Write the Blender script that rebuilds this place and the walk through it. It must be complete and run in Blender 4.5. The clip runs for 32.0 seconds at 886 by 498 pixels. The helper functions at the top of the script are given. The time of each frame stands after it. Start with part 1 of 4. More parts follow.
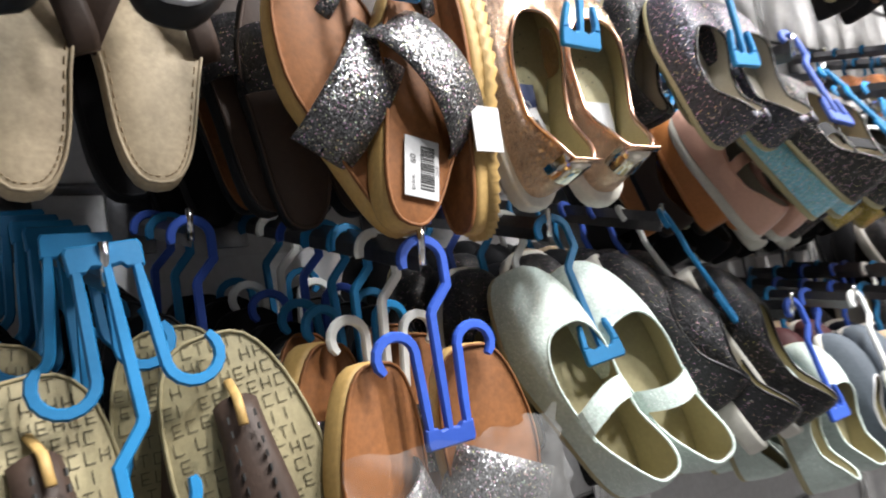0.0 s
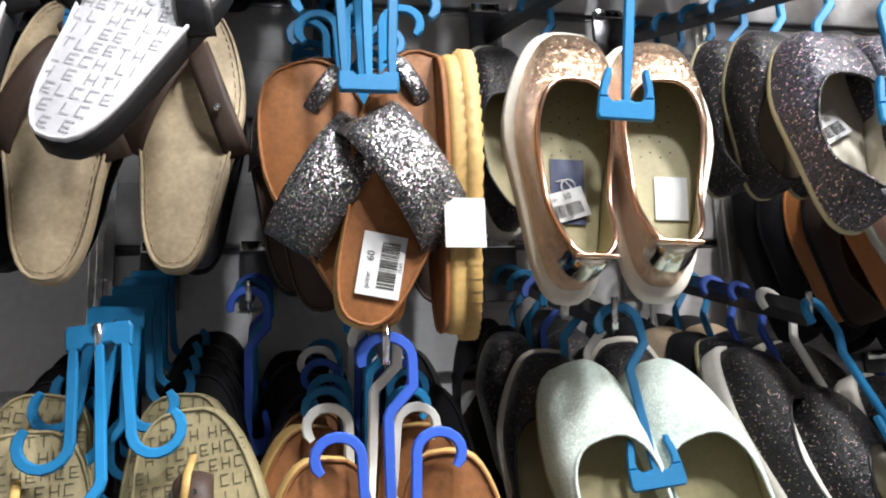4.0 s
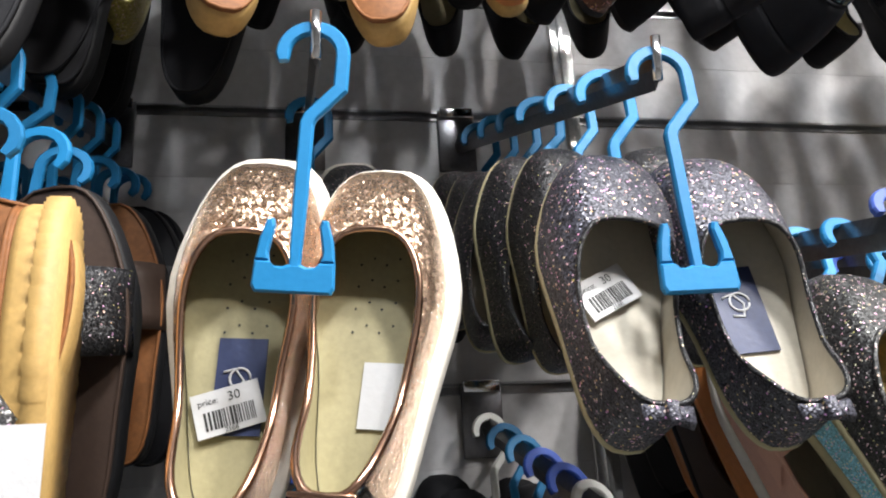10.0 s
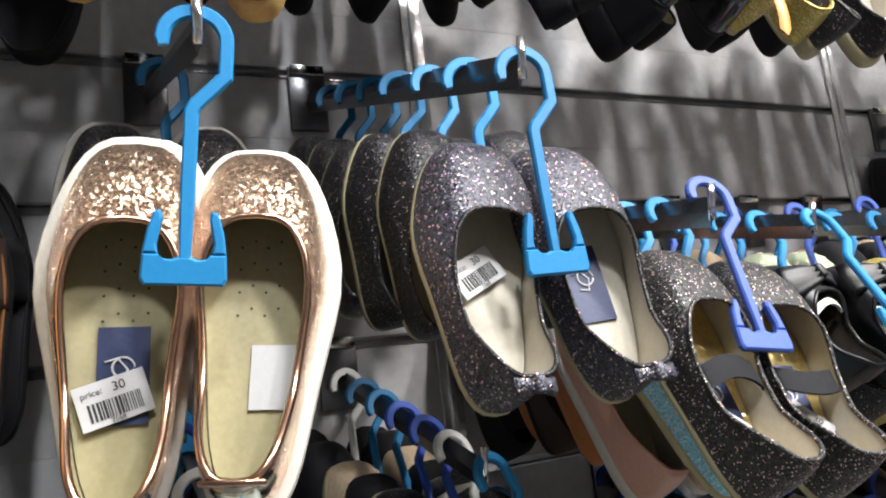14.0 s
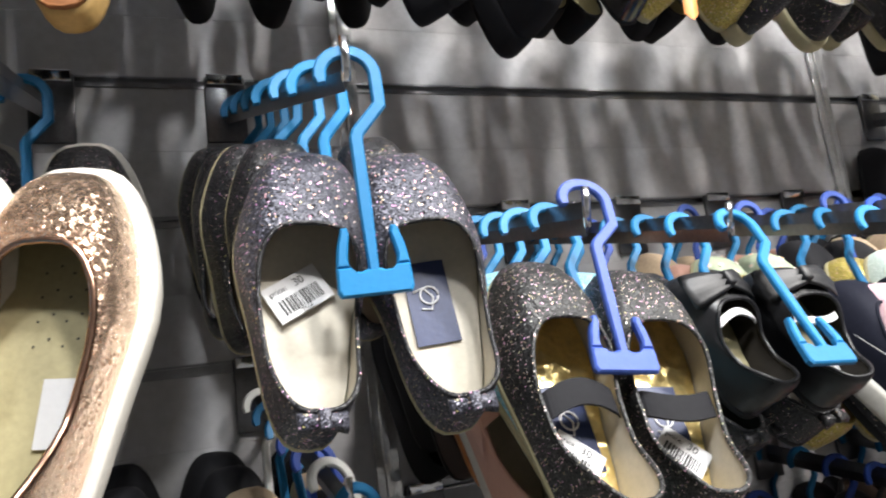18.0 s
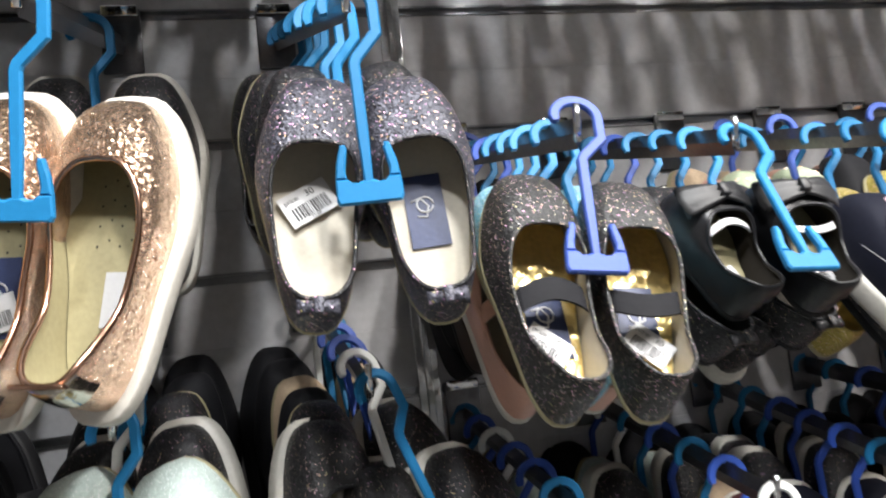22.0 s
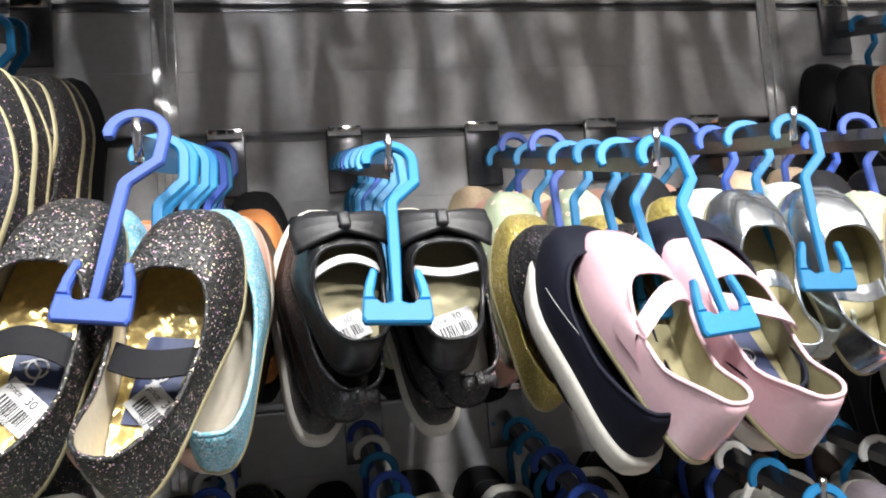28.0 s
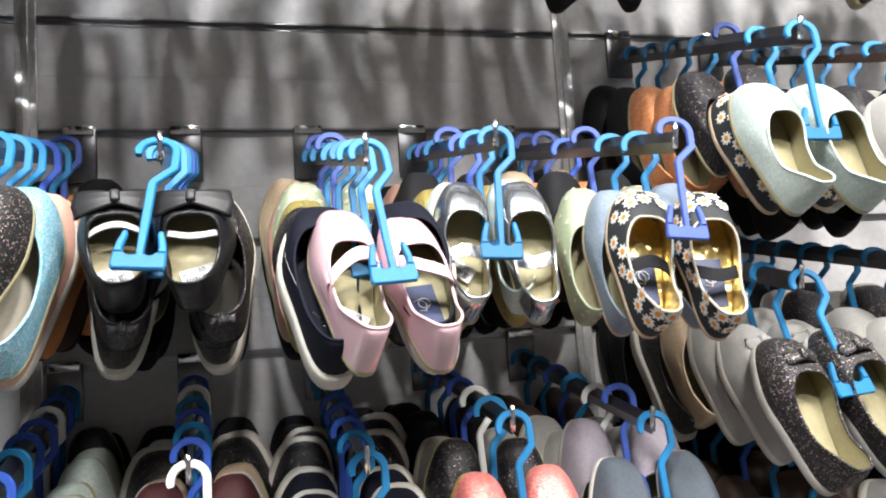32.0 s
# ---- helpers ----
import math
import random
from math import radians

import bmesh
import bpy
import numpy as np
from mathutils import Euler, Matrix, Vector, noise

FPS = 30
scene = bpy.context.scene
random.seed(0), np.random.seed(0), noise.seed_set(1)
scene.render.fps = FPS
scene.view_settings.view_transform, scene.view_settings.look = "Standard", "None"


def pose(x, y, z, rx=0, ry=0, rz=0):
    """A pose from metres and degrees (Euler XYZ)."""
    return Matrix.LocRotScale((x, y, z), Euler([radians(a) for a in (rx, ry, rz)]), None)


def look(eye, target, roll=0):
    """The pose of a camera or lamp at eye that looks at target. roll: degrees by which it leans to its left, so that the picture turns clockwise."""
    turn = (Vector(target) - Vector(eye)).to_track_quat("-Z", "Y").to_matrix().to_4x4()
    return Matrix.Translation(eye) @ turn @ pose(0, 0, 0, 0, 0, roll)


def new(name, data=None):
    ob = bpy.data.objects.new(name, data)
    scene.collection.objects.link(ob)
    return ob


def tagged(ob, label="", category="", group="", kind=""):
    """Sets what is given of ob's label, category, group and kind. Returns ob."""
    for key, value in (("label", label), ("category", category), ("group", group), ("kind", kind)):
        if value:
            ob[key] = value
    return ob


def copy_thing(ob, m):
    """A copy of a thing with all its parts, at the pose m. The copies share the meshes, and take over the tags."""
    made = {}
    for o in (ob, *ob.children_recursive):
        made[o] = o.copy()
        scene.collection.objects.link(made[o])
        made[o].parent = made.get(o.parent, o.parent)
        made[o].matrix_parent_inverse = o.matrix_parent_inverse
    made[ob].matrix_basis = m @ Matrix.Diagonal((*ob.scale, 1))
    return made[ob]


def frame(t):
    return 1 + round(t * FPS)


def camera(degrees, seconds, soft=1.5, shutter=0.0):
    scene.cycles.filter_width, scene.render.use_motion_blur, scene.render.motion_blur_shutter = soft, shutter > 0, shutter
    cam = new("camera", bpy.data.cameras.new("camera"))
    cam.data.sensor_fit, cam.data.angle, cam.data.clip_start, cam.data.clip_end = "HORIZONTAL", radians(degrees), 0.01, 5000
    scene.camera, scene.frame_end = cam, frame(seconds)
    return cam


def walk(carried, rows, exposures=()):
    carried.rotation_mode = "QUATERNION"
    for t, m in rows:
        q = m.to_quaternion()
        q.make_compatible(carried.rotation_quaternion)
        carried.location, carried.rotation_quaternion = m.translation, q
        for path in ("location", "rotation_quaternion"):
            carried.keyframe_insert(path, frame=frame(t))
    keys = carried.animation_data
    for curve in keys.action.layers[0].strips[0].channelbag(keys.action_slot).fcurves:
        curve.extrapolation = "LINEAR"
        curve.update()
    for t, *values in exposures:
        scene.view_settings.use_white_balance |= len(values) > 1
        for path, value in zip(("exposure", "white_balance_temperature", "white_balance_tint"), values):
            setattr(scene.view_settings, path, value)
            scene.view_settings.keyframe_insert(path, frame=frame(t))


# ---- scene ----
cam = camera(64.7, 32.0, soft=2.0, shutter=0.5)
PATH = [
    (0, (0.138, 0.37, 1.365), (1.328, 1.964, 1.57), -9.4),
    (0.5, (0.234, 0.39, 1.37), (1.181, 2.136, 1.607), -8.2),
    (1, (0.355, 0.355, 1.376), (0.958, 2.24, 1.664), -2.7),
    (1.5, (0.38, 0.347, 1.404), (0.973, 2.201, 1.867), -3.2),
    (2, (0.384, 0.347, 1.404), (0.856, 2.206, 1.969), -2.5),
    (2.5, (0.394, 0.345, 1.424), (0.955, 2.193, 1.943), -1.8),
    (3, (0.39, 0.337, 1.412), (0.88, 2.203, 1.942), -2.9),
    (3.5, (0.367, 0.319, 1.402), (0.733, 2.257, 1.731), -3.0),
    (5.5, (0.473, 0.245, 1.393), (0.83, 2.151, 1.884), -2.3),
    (6, (0.589, 0.28, 1.42), (0.864, 2.202, 1.901), -2.1),
    (6.5, (0.586, 0.335, 1.44), (0.888, 2.234, 1.989), -3.1),
    (7, (0.584, 0.375, 1.465), (1.092, 2.264, 1.879), -3.4),
    (7.5, (0.618, 0.384, 1.475), (0.989, 2.301, 1.91), -0.5),
    (8, (0.636, 0.38, 1.477), (1.072, 2.242, 2.062), -2.4),
    (8.5, (0.637, 0.385, 1.475), (1.115, 2.241, 2.046), -3.1),
    (9, (0.631, 0.391, 1.48), (1.103, 2.259, 2.017), -2.6),
    (9.5, (0.616, 0.389, 1.477), (0.986, 2.28, 2.016), -1.7),
    (10, (0.599, 0.39, 1.491), (0.948, 2.281, 2.039), -3.2),
    (10.5, (0.592, 0.386, 1.491), (1.06, 2.25, 2.042), -4.3),
    (11, (0.589, 0.378, 1.479), (1.075, 2.241, 2.022), -7.1),
    (11.5, (0.583, 0.37, 1.492), (1.027, 2.239, 2.048), -4.6),
    (12, (0.575, 0.375, 1.498), (1.142, 2.208, 2.063), -6.6),
    (12.5, (0.57, 0.376, 1.501), (1.158, 2.225, 1.987), -7.2),
    (13, (0.544, 0.375, 1.503), (1.294, 2.192, 1.875), -6.7),
    (13.5, (0.553, 0.366, 1.514), (1.372, 2.164, 1.825), -6.4),
    (15.5, (0.598, 0.377, 1.519), (1.434, 2.158, 1.877), -6.7),
    (16, (0.644, 0.367, 1.518), (1.374, 2.198, 1.857), -6.4),
    (16.5, (0.665, 0.368, 1.518), (1.399, 2.199, 1.847), -7.5),
    (17, (0.674, 0.362, 1.52), (1.364, 2.209, 1.856), -7.4),
    (17.5, (0.68, 0.36, 1.519), (1.452, 2.175, 1.855), -8.0),
    (18, (0.69, 0.352, 1.516), (1.408, 2.188, 1.856), -7.4),
    (18.5, (0.674, 0.347, 1.533), (1.196, 2.258, 1.812), -7.2),
    (19, (0.646, 0.344, 1.533), (1.084, 2.281, 1.773), -6.1),
    (19.5, (0.629, 0.343, 1.535), (1.114, 2.267, 1.788), -6.3),
    (20, (0.634, 0.338, 1.532), (1.167, 2.257, 1.711), -6.2),
    (20.5, (0.666, 0.326, 1.528), (1.209, 2.238, 1.75), -7.0),
    (21, (0.679, 0.319, 1.526), (1.249, 2.224, 1.738), -7.7),
    (21.5, (0.687, 0.313, 1.522), (1.251, 2.221, 1.724), -8.1),
    (22, (0.731, 0.288, 1.495), (1.189, 2.23, 1.645), -6.5),
    (22.5, (0.735, 0.221, 1.486), (1.404, 2.103, 1.588), -8.4),
    (23, (0.779, 0.194, 1.483), (1.649, 1.991, 1.595), -9.1),
    (23.5, (0.921, 0.245, 1.499), (1.614, 2.111, 1.698), -6.8),
    (24, (1.045, 0.269, 1.492), (1.625, 2.173, 1.682), -5.1),
    (24.5, (1.036, 0.285, 1.502), (1.784, 2.134, 1.652), -6.4),
    (25, (1.017, 0.294, 1.496), (1.907, 2.083, 1.597), -4.9),
    (25.5, (1.048, 0.296, 1.501), (1.854, 2.123, 1.613), -3.8),
    (26, (1.063, 0.3, 1.502), (1.681, 2.198, 1.629), -4.2),
    (26.5, (1.053, 0.299, 1.503), (1.482, 2.248, 1.64), -4.7),
    (28.5, (1.04, 0.297, 1.497), (1.39, 2.261, 1.648), -4.4),
    (29, (1.037, 0.295, 1.496), (1.408, 2.255, 1.639), -4.1),
    (29.5, (1.045, 0.291, 1.493), (1.601, 2.212, 1.497), -3.7),
    (30, (1.111, 0.246, 1.478), (1.669, 2.167, 1.511), -5.1),
    (30.5, (1.25, 0.167, 1.446), (1.64, 2.128, 1.506), -3.7),
    (31, (1.255, 0.14, 1.458), (1.76, 2.068, 1.618), -4.6),
    (31.5, (1.205, 0.128, 1.456), (1.691, 2.063, 1.607), -4.3),
    (32, (1.188, 0.113, 1.446), (1.66, 2.05, 1.603), -3.7),
]
walk(cam, [(t, look(eye, target, roll)) for t, eye, target, roll in PATH], exposures=[(0, 0.40), (3.5, 0.36), (6.5, 0.15), (21.5, 0.06), (23, 0.14), (25, 0.08), (32, 0.04)])

# ---- world and lamps ----
world = bpy.data.worlds.new("world")
scene.world = world
world.use_nodes = True
world.node_tree.nodes["Background"].inputs[0].default_value = (0.8, 0.9, 1.0, 1)
world.node_tree.nodes["Background"].inputs[1].default_value = 0.004


def area_lamp(name, x, y, z, sx, sy, power, color=(1.0, 0.98, 0.95), aim=None):
    data = bpy.data.lights.new(name, "AREA")
    data.shape, data.size, data.size_y, data.energy, data.color = "RECTANGLE", sx, sy, power, color
    ob = new(name, data)
    ob.matrix_basis = look((x, y, z), aim or (x, y + 0.001, z - 1))
    return ob


LAMPS = [(0.55, -0.35), (0.95, -0.10), (1.28, -0.65), (1.60, -0.15), (2.00, -0.45), (2.35, -0.75), (2.70, -0.20)]
for lx, ly in LAMPS:
    area_lamp("ceiling_lamp_light", lx, ly, 2.85, 0.15, 0.15, 19 if lx < 0.7 else 24 if lx < 1.2 else 28 if lx < 1.9 else 20, (0.97, 0.985, 1.0) if lx < 1.2 else (1.0, 0.965, 0.93), aim=(lx - 0.1, 0.6, 1.5))

# ---- materials ----
MATS = {}


def mat(name, color, rough=0.5, metal=0.0, **kw):
    """A procedural surface: base colour with two scales of variation, bump and optional flakes."""
    if name in MATS:
        return MATS[name]
    m = bpy.data.materials.new(name)
    m.use_nodes = True
    nt = m.node_tree
    n, l = nt.nodes, nt.links
    b = n["Principled BSDF"]
    b.inputs["Roughness"].default_value = rough
    b.inputs["Metallic"].default_value = metal
    tc = n.new("ShaderNodeTexCoord")
    co = tc.outputs["Object"]
    big = n.new("ShaderNodeTexNoise")
    big.inputs["Scale"].default_value = kw.get("big", 14)
    big.inputs["Detail"].default_value = 4
    fine = n.new("ShaderNodeTexNoise")
    fine.inputs["Scale"].default_value = kw.get("fine", 260)
    fine.inputs["Detail"].default_value = 3
    l.new(co, big.inputs["Vector"])
    l.new(co, fine.inputs["Vector"])
    var = kw.get("var", 0.18)
    ramp = n.new("ShaderNodeMapRange")
    ramp.inputs["To Min"].default_value = 1 - var
    ramp.inputs["To Max"].default_value = 1 + var
    add = n.new("ShaderNodeMath")
    add.operation = "ADD"
    l.new(big.outputs["Fac"], add.inputs[0])
    l.new(fine.outputs["Fac"], add.inputs[1])
    half = n.new("ShaderNodeMath")
    half.operation = "MULTIPLY"
    half.inputs[1].default_value = 0.5
    l.new(add.outputs[0], half.inputs[0])
    ramp.inputs["From Min"].default_value, ramp.inputs["From Max"].default_value = 0.3, 0.7
    l.new(half.outputs[0], ramp.inputs["Value"])
    rnd = n.new("ShaderNodeObjectInfo")
    rr = n.new("ShaderNodeMapRange")
    rr.inputs["To Min"].default_value, rr.inputs["To Max"].default_value = 1 - kw.get("each", 0.06), 1 + kw.get("each", 0.06)
    l.new(rnd.outputs["Random"], rr.inputs["Value"])
    mul = n.new("ShaderNodeMath")
    mul.operation = "MULTIPLY"
    l.new(ramp.outputs[0], mul.inputs[0])
    l.new(rr.outputs[0], mul.inputs[1])
    mixc = n.new("ShaderNodeVectorMath")
    mixc.operation = "SCALE"
    mixc.inputs[0].default_value = color
    l.new(mul.outputs[0], mixc.inputs["Scale"])
    out = mixc.outputs[0]
    bump_in, bump_strength, bump_dist = fine.outputs["Fac"], kw.get("bump", 0.15), kw.get("dist", 0.001)
    if "glitter" in kw:
        v = n.new("ShaderNodeTexVoronoi")
        v.inputs["Scale"].default_value = kw["glitter"] * 1.7
        l.new(co, v.inputs["Vector"])
        hue = n.new("ShaderNodeSeparateColor")
        l.new(v.outputs["Color"], hue.inputs[0])
        lo = kw.get("dark", 0.4)
        gr = n.new("ShaderNodeMapRange")
        gr.inputs["To Min"].default_value, gr.inputs["To Max"].default_value = lo, 2 - lo
        l.new(hue.outputs[0], gr.inputs["Value"])
        grain = n.new("ShaderNodeVectorMath")
        grain.operation = "SCALE"
        l.new(out, grain.inputs[0])
        l.new(gr.outputs[0], grain.inputs["Scale"])
        # larger flakes strewn over the fine grain, their glints put in as pale colour
        fv = n.new("ShaderNodeTexVoronoi")
        fv.inputs["Scale"].default_value = kw["glitter"] * 1.0
        l.new(co, fv.inputs["Vector"])
        fh = n.new("ShaderNodeSeparateColor")
        l.new(fv.outputs["Color"], fh.inputs[0])
        few = n.new("ShaderNodeMath")
        few.operation = "GREATER_THAN"
        few.inputs[1].default_value = kw.get("few", 0.80)
        l.new(fh.outputs[0], few.inputs[0])
        near = n.new("ShaderNodeMath")
        near.operation = "LESS_THAN"
        near.inputs[1].default_value = 0.42
        l.new(fv.outputs["Distance"], near.inputs[0])
        flake = n.new("ShaderNodeMath")
        flake.operation = "MULTIPLY"
        l.new(few.outputs[0], flake.inputs[0])
        l.new(near.outputs[0], flake.inputs[1])
        tone = n.new("ShaderNodeMix")
        tone.data_type = "RGBA"
        tone.inputs[6].default_value = tuple(kw.get("spark", (0.75, 0.72, 0.7))) + (1,)
        tone.inputs[7].default_value = tuple(kw.get("spark2", (0.7, 0.45, 0.4))) + (1,)
        l.new(fh.outputs[1], tone.inputs[0])
        hued = n.new("ShaderNodeMix")
        hued.data_type = "RGBA"
        hued.inputs[0].default_value = kw.get("hues", 0.42)
        l.new(tone.outputs[2], hued.inputs[6])
        l.new(fv.outputs["Color"], hued.inputs[7])
        strewn = n.new("ShaderNodeMix")
        strewn.data_type = "RGBA"
        l.new(flake.outputs[0], strewn.inputs[0])
        l.new(grain.outputs[0], strewn.inputs[6])
        l.new(hued.outputs[2], strewn.inputs[7])
        out = strewn.outputs[2]
        # every flake leans its own way
        geo = n.new("ShaderNodeNewGeometry")
        sub = n.new("ShaderNodeVectorMath")
        sub.operation = "MULTIPLY_ADD"
        sub.inputs[1].default_value = (kw.get("lean", 0.65),) * 3
        sub.inputs[2].default_value = (-kw.get("lean", 0.65) / 2,) * 3
        l.new(v.outputs["Color"], sub.inputs[0])
        addn = n.new("ShaderNodeVectorMath")
        l.new(geo.outputs["Normal"], addn.inputs[0])
        l.new(sub.outputs[0], addn.inputs[1])
        norm = n.new("ShaderNodeVectorMath")
        norm.operation = "NORMALIZE"
        l.new(addn.outputs[0], norm.inputs[0])
        l.new(norm.outputs[0], b.inputs["Normal"])
    elif "foil" in kw:
        # creased foil: the facets lean by smooth noise
        scale, amount = kw["foil"]
        v = n.new("ShaderNodeTexNoise")
        v.inputs["Scale"].default_value = scale
        v.inputs["Detail"].default_value = 5
        v.inputs["Roughness"].default_value = 0.6
        l.new(co, v.inputs["Vector"])
        geo = n.new("ShaderNodeNewGeometry")
        sub = n.new("ShaderNodeVectorMath")
        sub.operation = "MULTIPLY_ADD"
        sub.inputs[1].default_value = (amount,) * 3
        sub.inputs[2].default_value = (-amount / 2,) * 3
        l.new(v.outputs["Color"], sub.inputs[0])
        lean = sub.outputs[0]
        if "cells" in kw:
            # small broken plates of foil between cracks
            cv = n.new("ShaderNodeTexVoronoi")
            cv.inputs["Scale"].default_value = kw["cells"][0]
            l.new(co, cv.inputs["Vector"])
            sub2 = n.new("ShaderNodeVectorMath")
            sub2.operation = "MULTIPLY_ADD"
            sub2.inputs[1].default_value = (kw["cells"][1],) * 3
            l.new(cv.outputs["Color"], sub2.inputs[0])
            l.new(lean, sub2.inputs[2])
            off2 = n.new("ShaderNodeVectorMath")
            off2.inputs[1].default_value = (-kw["cells"][1] / 2,) * 3
            l.new(sub2.outputs[0], off2.inputs[0])
            lean = off2.outputs[0]
        addn = n.new("ShaderNodeVectorMath")
        l.new(geo.outputs["Normal"], addn.inputs[0])
        l.new(lean, addn.inputs[1])
        norm = n.new("ShaderNodeVectorMath")
        norm.operation = "NORMALIZE"
        l.new(addn.outputs[0], norm.inputs[0])
        if "cracks" in kw:
            warp = n.new("ShaderNodeVectorMath")
            warp.operation = "MULTIPLY_ADD"
            warp.inputs[1].default_value = (0.016,) * 3
            l.new(v.outputs["Color"], warp.inputs[0])
            l.new(co, warp.inputs[2])
            crack = n.new("ShaderNodeTexVoronoi")
            crack.feature = "DISTANCE_TO_EDGE"
            crack.inputs["Scale"].default_value = kw["cracks"]
            l.new(warp.outputs[0], crack.inputs["Vector"])
            ridge = n.new("ShaderNodeMapRange")
            ridge.inputs["From Max"].default_value = 0.16
            l.new(crack.outputs["Distance"], ridge.inputs["Value"])
            crease = n.new("ShaderNodeBump")
            crease.inputs["Strength"].default_value, crease.inputs["Distance"].default_value = 1.0, 0.0013
            l.new(ridge.outputs[0], crease.inputs["Height"])
            l.new(norm.outputs[0], crease.inputs["Normal"])
            norm = crease
        l.new(norm.outputs[0], b.inputs["Normal"])
    else:
        bump = n.new("ShaderNodeBump")
        bump.inputs["Strength"].default_value = bump_strength
        bump.inputs["Distance"].default_value = bump_dist
        l.new(bump_in, bump.inputs["Height"])
        l.new(bump.outputs[0], b.inputs["Normal"])
    l.new(out, b.inputs["Base Color"])
    b.inputs["Specular IOR Level"].default_value = kw.get("spec", 0.5)
    if "coat" in kw:
        b.inputs["Coat Weight"].default_value = kw["coat"]
        b.inputs["Coat Roughness"].default_value = 0.08
    if "sheen" in kw:
        b.inputs["Sheen Weight"].default_value = kw["sheen"]
    MATS[name] = m
    return m


blue_plastic = mat("sky_blue_plastic", (0.011, 0.160, 0.360), 0.5, spec=0.35, each=0.22, var=0.06)
royal_plastic = mat("royal_blue_plastic", (0.03, 0.085, 0.42), 0.5, spec=0.35, each=0.2, var=0.06)
violet_plastic = mat("periwinkle_plastic", (0.046, 0.092, 0.36), 0.5, spec=0.35, each=0.12, var=0.06)
white_plastic = mat("white_plastic", (0.78, 0.79, 0.77), 0.4, var=0.05)
chrome = mat("chrome", (0.75, 0.75, 0.76), 0.12, 1.0, var=0.1, big=30)
chrome_film = mat("film_wrapped_chrome", (0.80, 0.80, 0.80), 0.2, 0.6, foil=(30, 1.4), var=0.2, big=20)
arm_steel = mat("dark_chromed_steel", (0.16, 0.16, 0.17), 0.28, 0.9, var=0.2)
slot_metal = mat("slot_aluminium", (0.30, 0.30, 0.31), 0.3, 0.9, var=0.2)
board_grey = mat("grey_laminate_board", (0.505, 0.50, 0.51), 0.55, var=0.15, big=7, fine=90, bump=0.05, each=0.04)
# unseen room surfaces; their greys are set for bounced fill light
wall_paint = mat("wall_paint", (0.45, 0.45, 0.45), 0.7, var=0.06)
floor_tile = mat("floor_tile_stone", (0.17, 0.167, 0.163), 0.3, var=0.1, big=3)
ceiling_paint = mat("ceiling_paint", (0.5, 0.5, 0.5), 0.8, var=0.04)

insole_beige = mat("beige_insole", (0.31, 0.275, 0.155), 0.6, var=0.14, big=30)
insole_cream = mat("cream_insole", (0.44, 0.405, 0.335), 0.6, var=0.10, big=30)
insole_gold = mat("gold_foil_insole", (0.88, 0.69, 0.30), 0.28, 0.88, foil=(150, 1.5), cells=(110, 0.5))
navy_patch = mat("navy_patch", (0.016, 0.026, 0.080), 0.5)
paper_white = mat("white_paper_label", (0.50, 0.50, 0.51), 0.5, var=0.04)
ink_black = mat("black_ink", (0.02, 0.02, 0.02), 0.6)
rubber_white = mat("white_rubber_sole", (0.58, 0.555, 0.50), 0.5, var=0.12, big=40)
rubber_cream = mat("yellowed_rubber_sole", (0.36, 0.32, 0.19), 0.5, var=0.1)
rubber_black = mat("black_rubber_sole", (0.012, 0.012, 0.013), 0.55, spec=0.18)
rubber_tan = mat("tan_crepe_sole", (0.44, 0.28, 0.095), 0.6, var=0.2, big=30)
lining_dark = mat("dark_lining", (0.03, 0.026, 0.022), 0.8, spec=0.2)
copper_foil = mat("crinkled_copper_foil", (0.86, 0.62, 0.45), 0.25, 0.94, foil=(300, 2.4), cracks=260, var=0.22, big=120, fine=420)
copper_trim = mat("copper_binding", (0.55, 0.33, 0.23), 0.2, 1.0)
mirror_patch = mat("mirror_heel_patch", (0.5, 0.46, 0.4), 0.1, 1.0)
glitter_dark = mat("dark_violet_glitter", (0.056, 0.056, 0.072), 0.42, 0.35, lean=0.75, dark=0.1, hues=0.55, glitter=650, spark=(0.85, 0.85, 0.88), spark2=(0.72, 0.45, 0.50), few=0.84)
glitter_grey = mat("charcoal_glitter", (0.030, 0.030, 0.030), 0.42, 0.35, lean=0.75, dark=0.12, hues=0.45, glitter=840, spark=(0.82, 0.81, 0.77), spark2=(0.55, 0.53, 0.50), few=0.83)
glitter_black = mat("black_glitter", (0.016, 0.016, 0.018), 0.38, 0.35, lean=0.8, dark=0.1, glitter=900, spark=(0.62, 0.62, 0.60), spark2=(0.3, 0.27, 0.25), few=0.935)
glitter_mint = mat("pale_mint_glitter", (0.48, 0.565, 0.525), 0.45, 0.0, glitter=900, dark=0.85, hues=0.1, spark=(0.95, 0.97, 0.95), spark2=(0.8, 0.9, 0.88), lean=0.2)
glitter_blue = mat("sky_blue_glitter", (0.22, 0.50, 0.63), 0.4, 0.2, glitter=800, dark=0.6, spark=(0.85, 0.95, 0.98), spark2=(0.6, 0.85, 0.92), few=0.62)
glitter_gold = mat("gold_glitter", (0.42, 0.34, 0.09), 0.35, 0.5, glitter=800, dark=0.5, spark=(0.95, 0.85, 0.5), spark2=(0.9, 0.8, 0.6))
glitter_coral = mat("coral_glitter", (0.75, 0.22, 0.20), 0.35, 0.3, glitter=900, dark=0.7, spark=(1, 0.7, 0.6), spark2=(1, 0.8, 0.5))
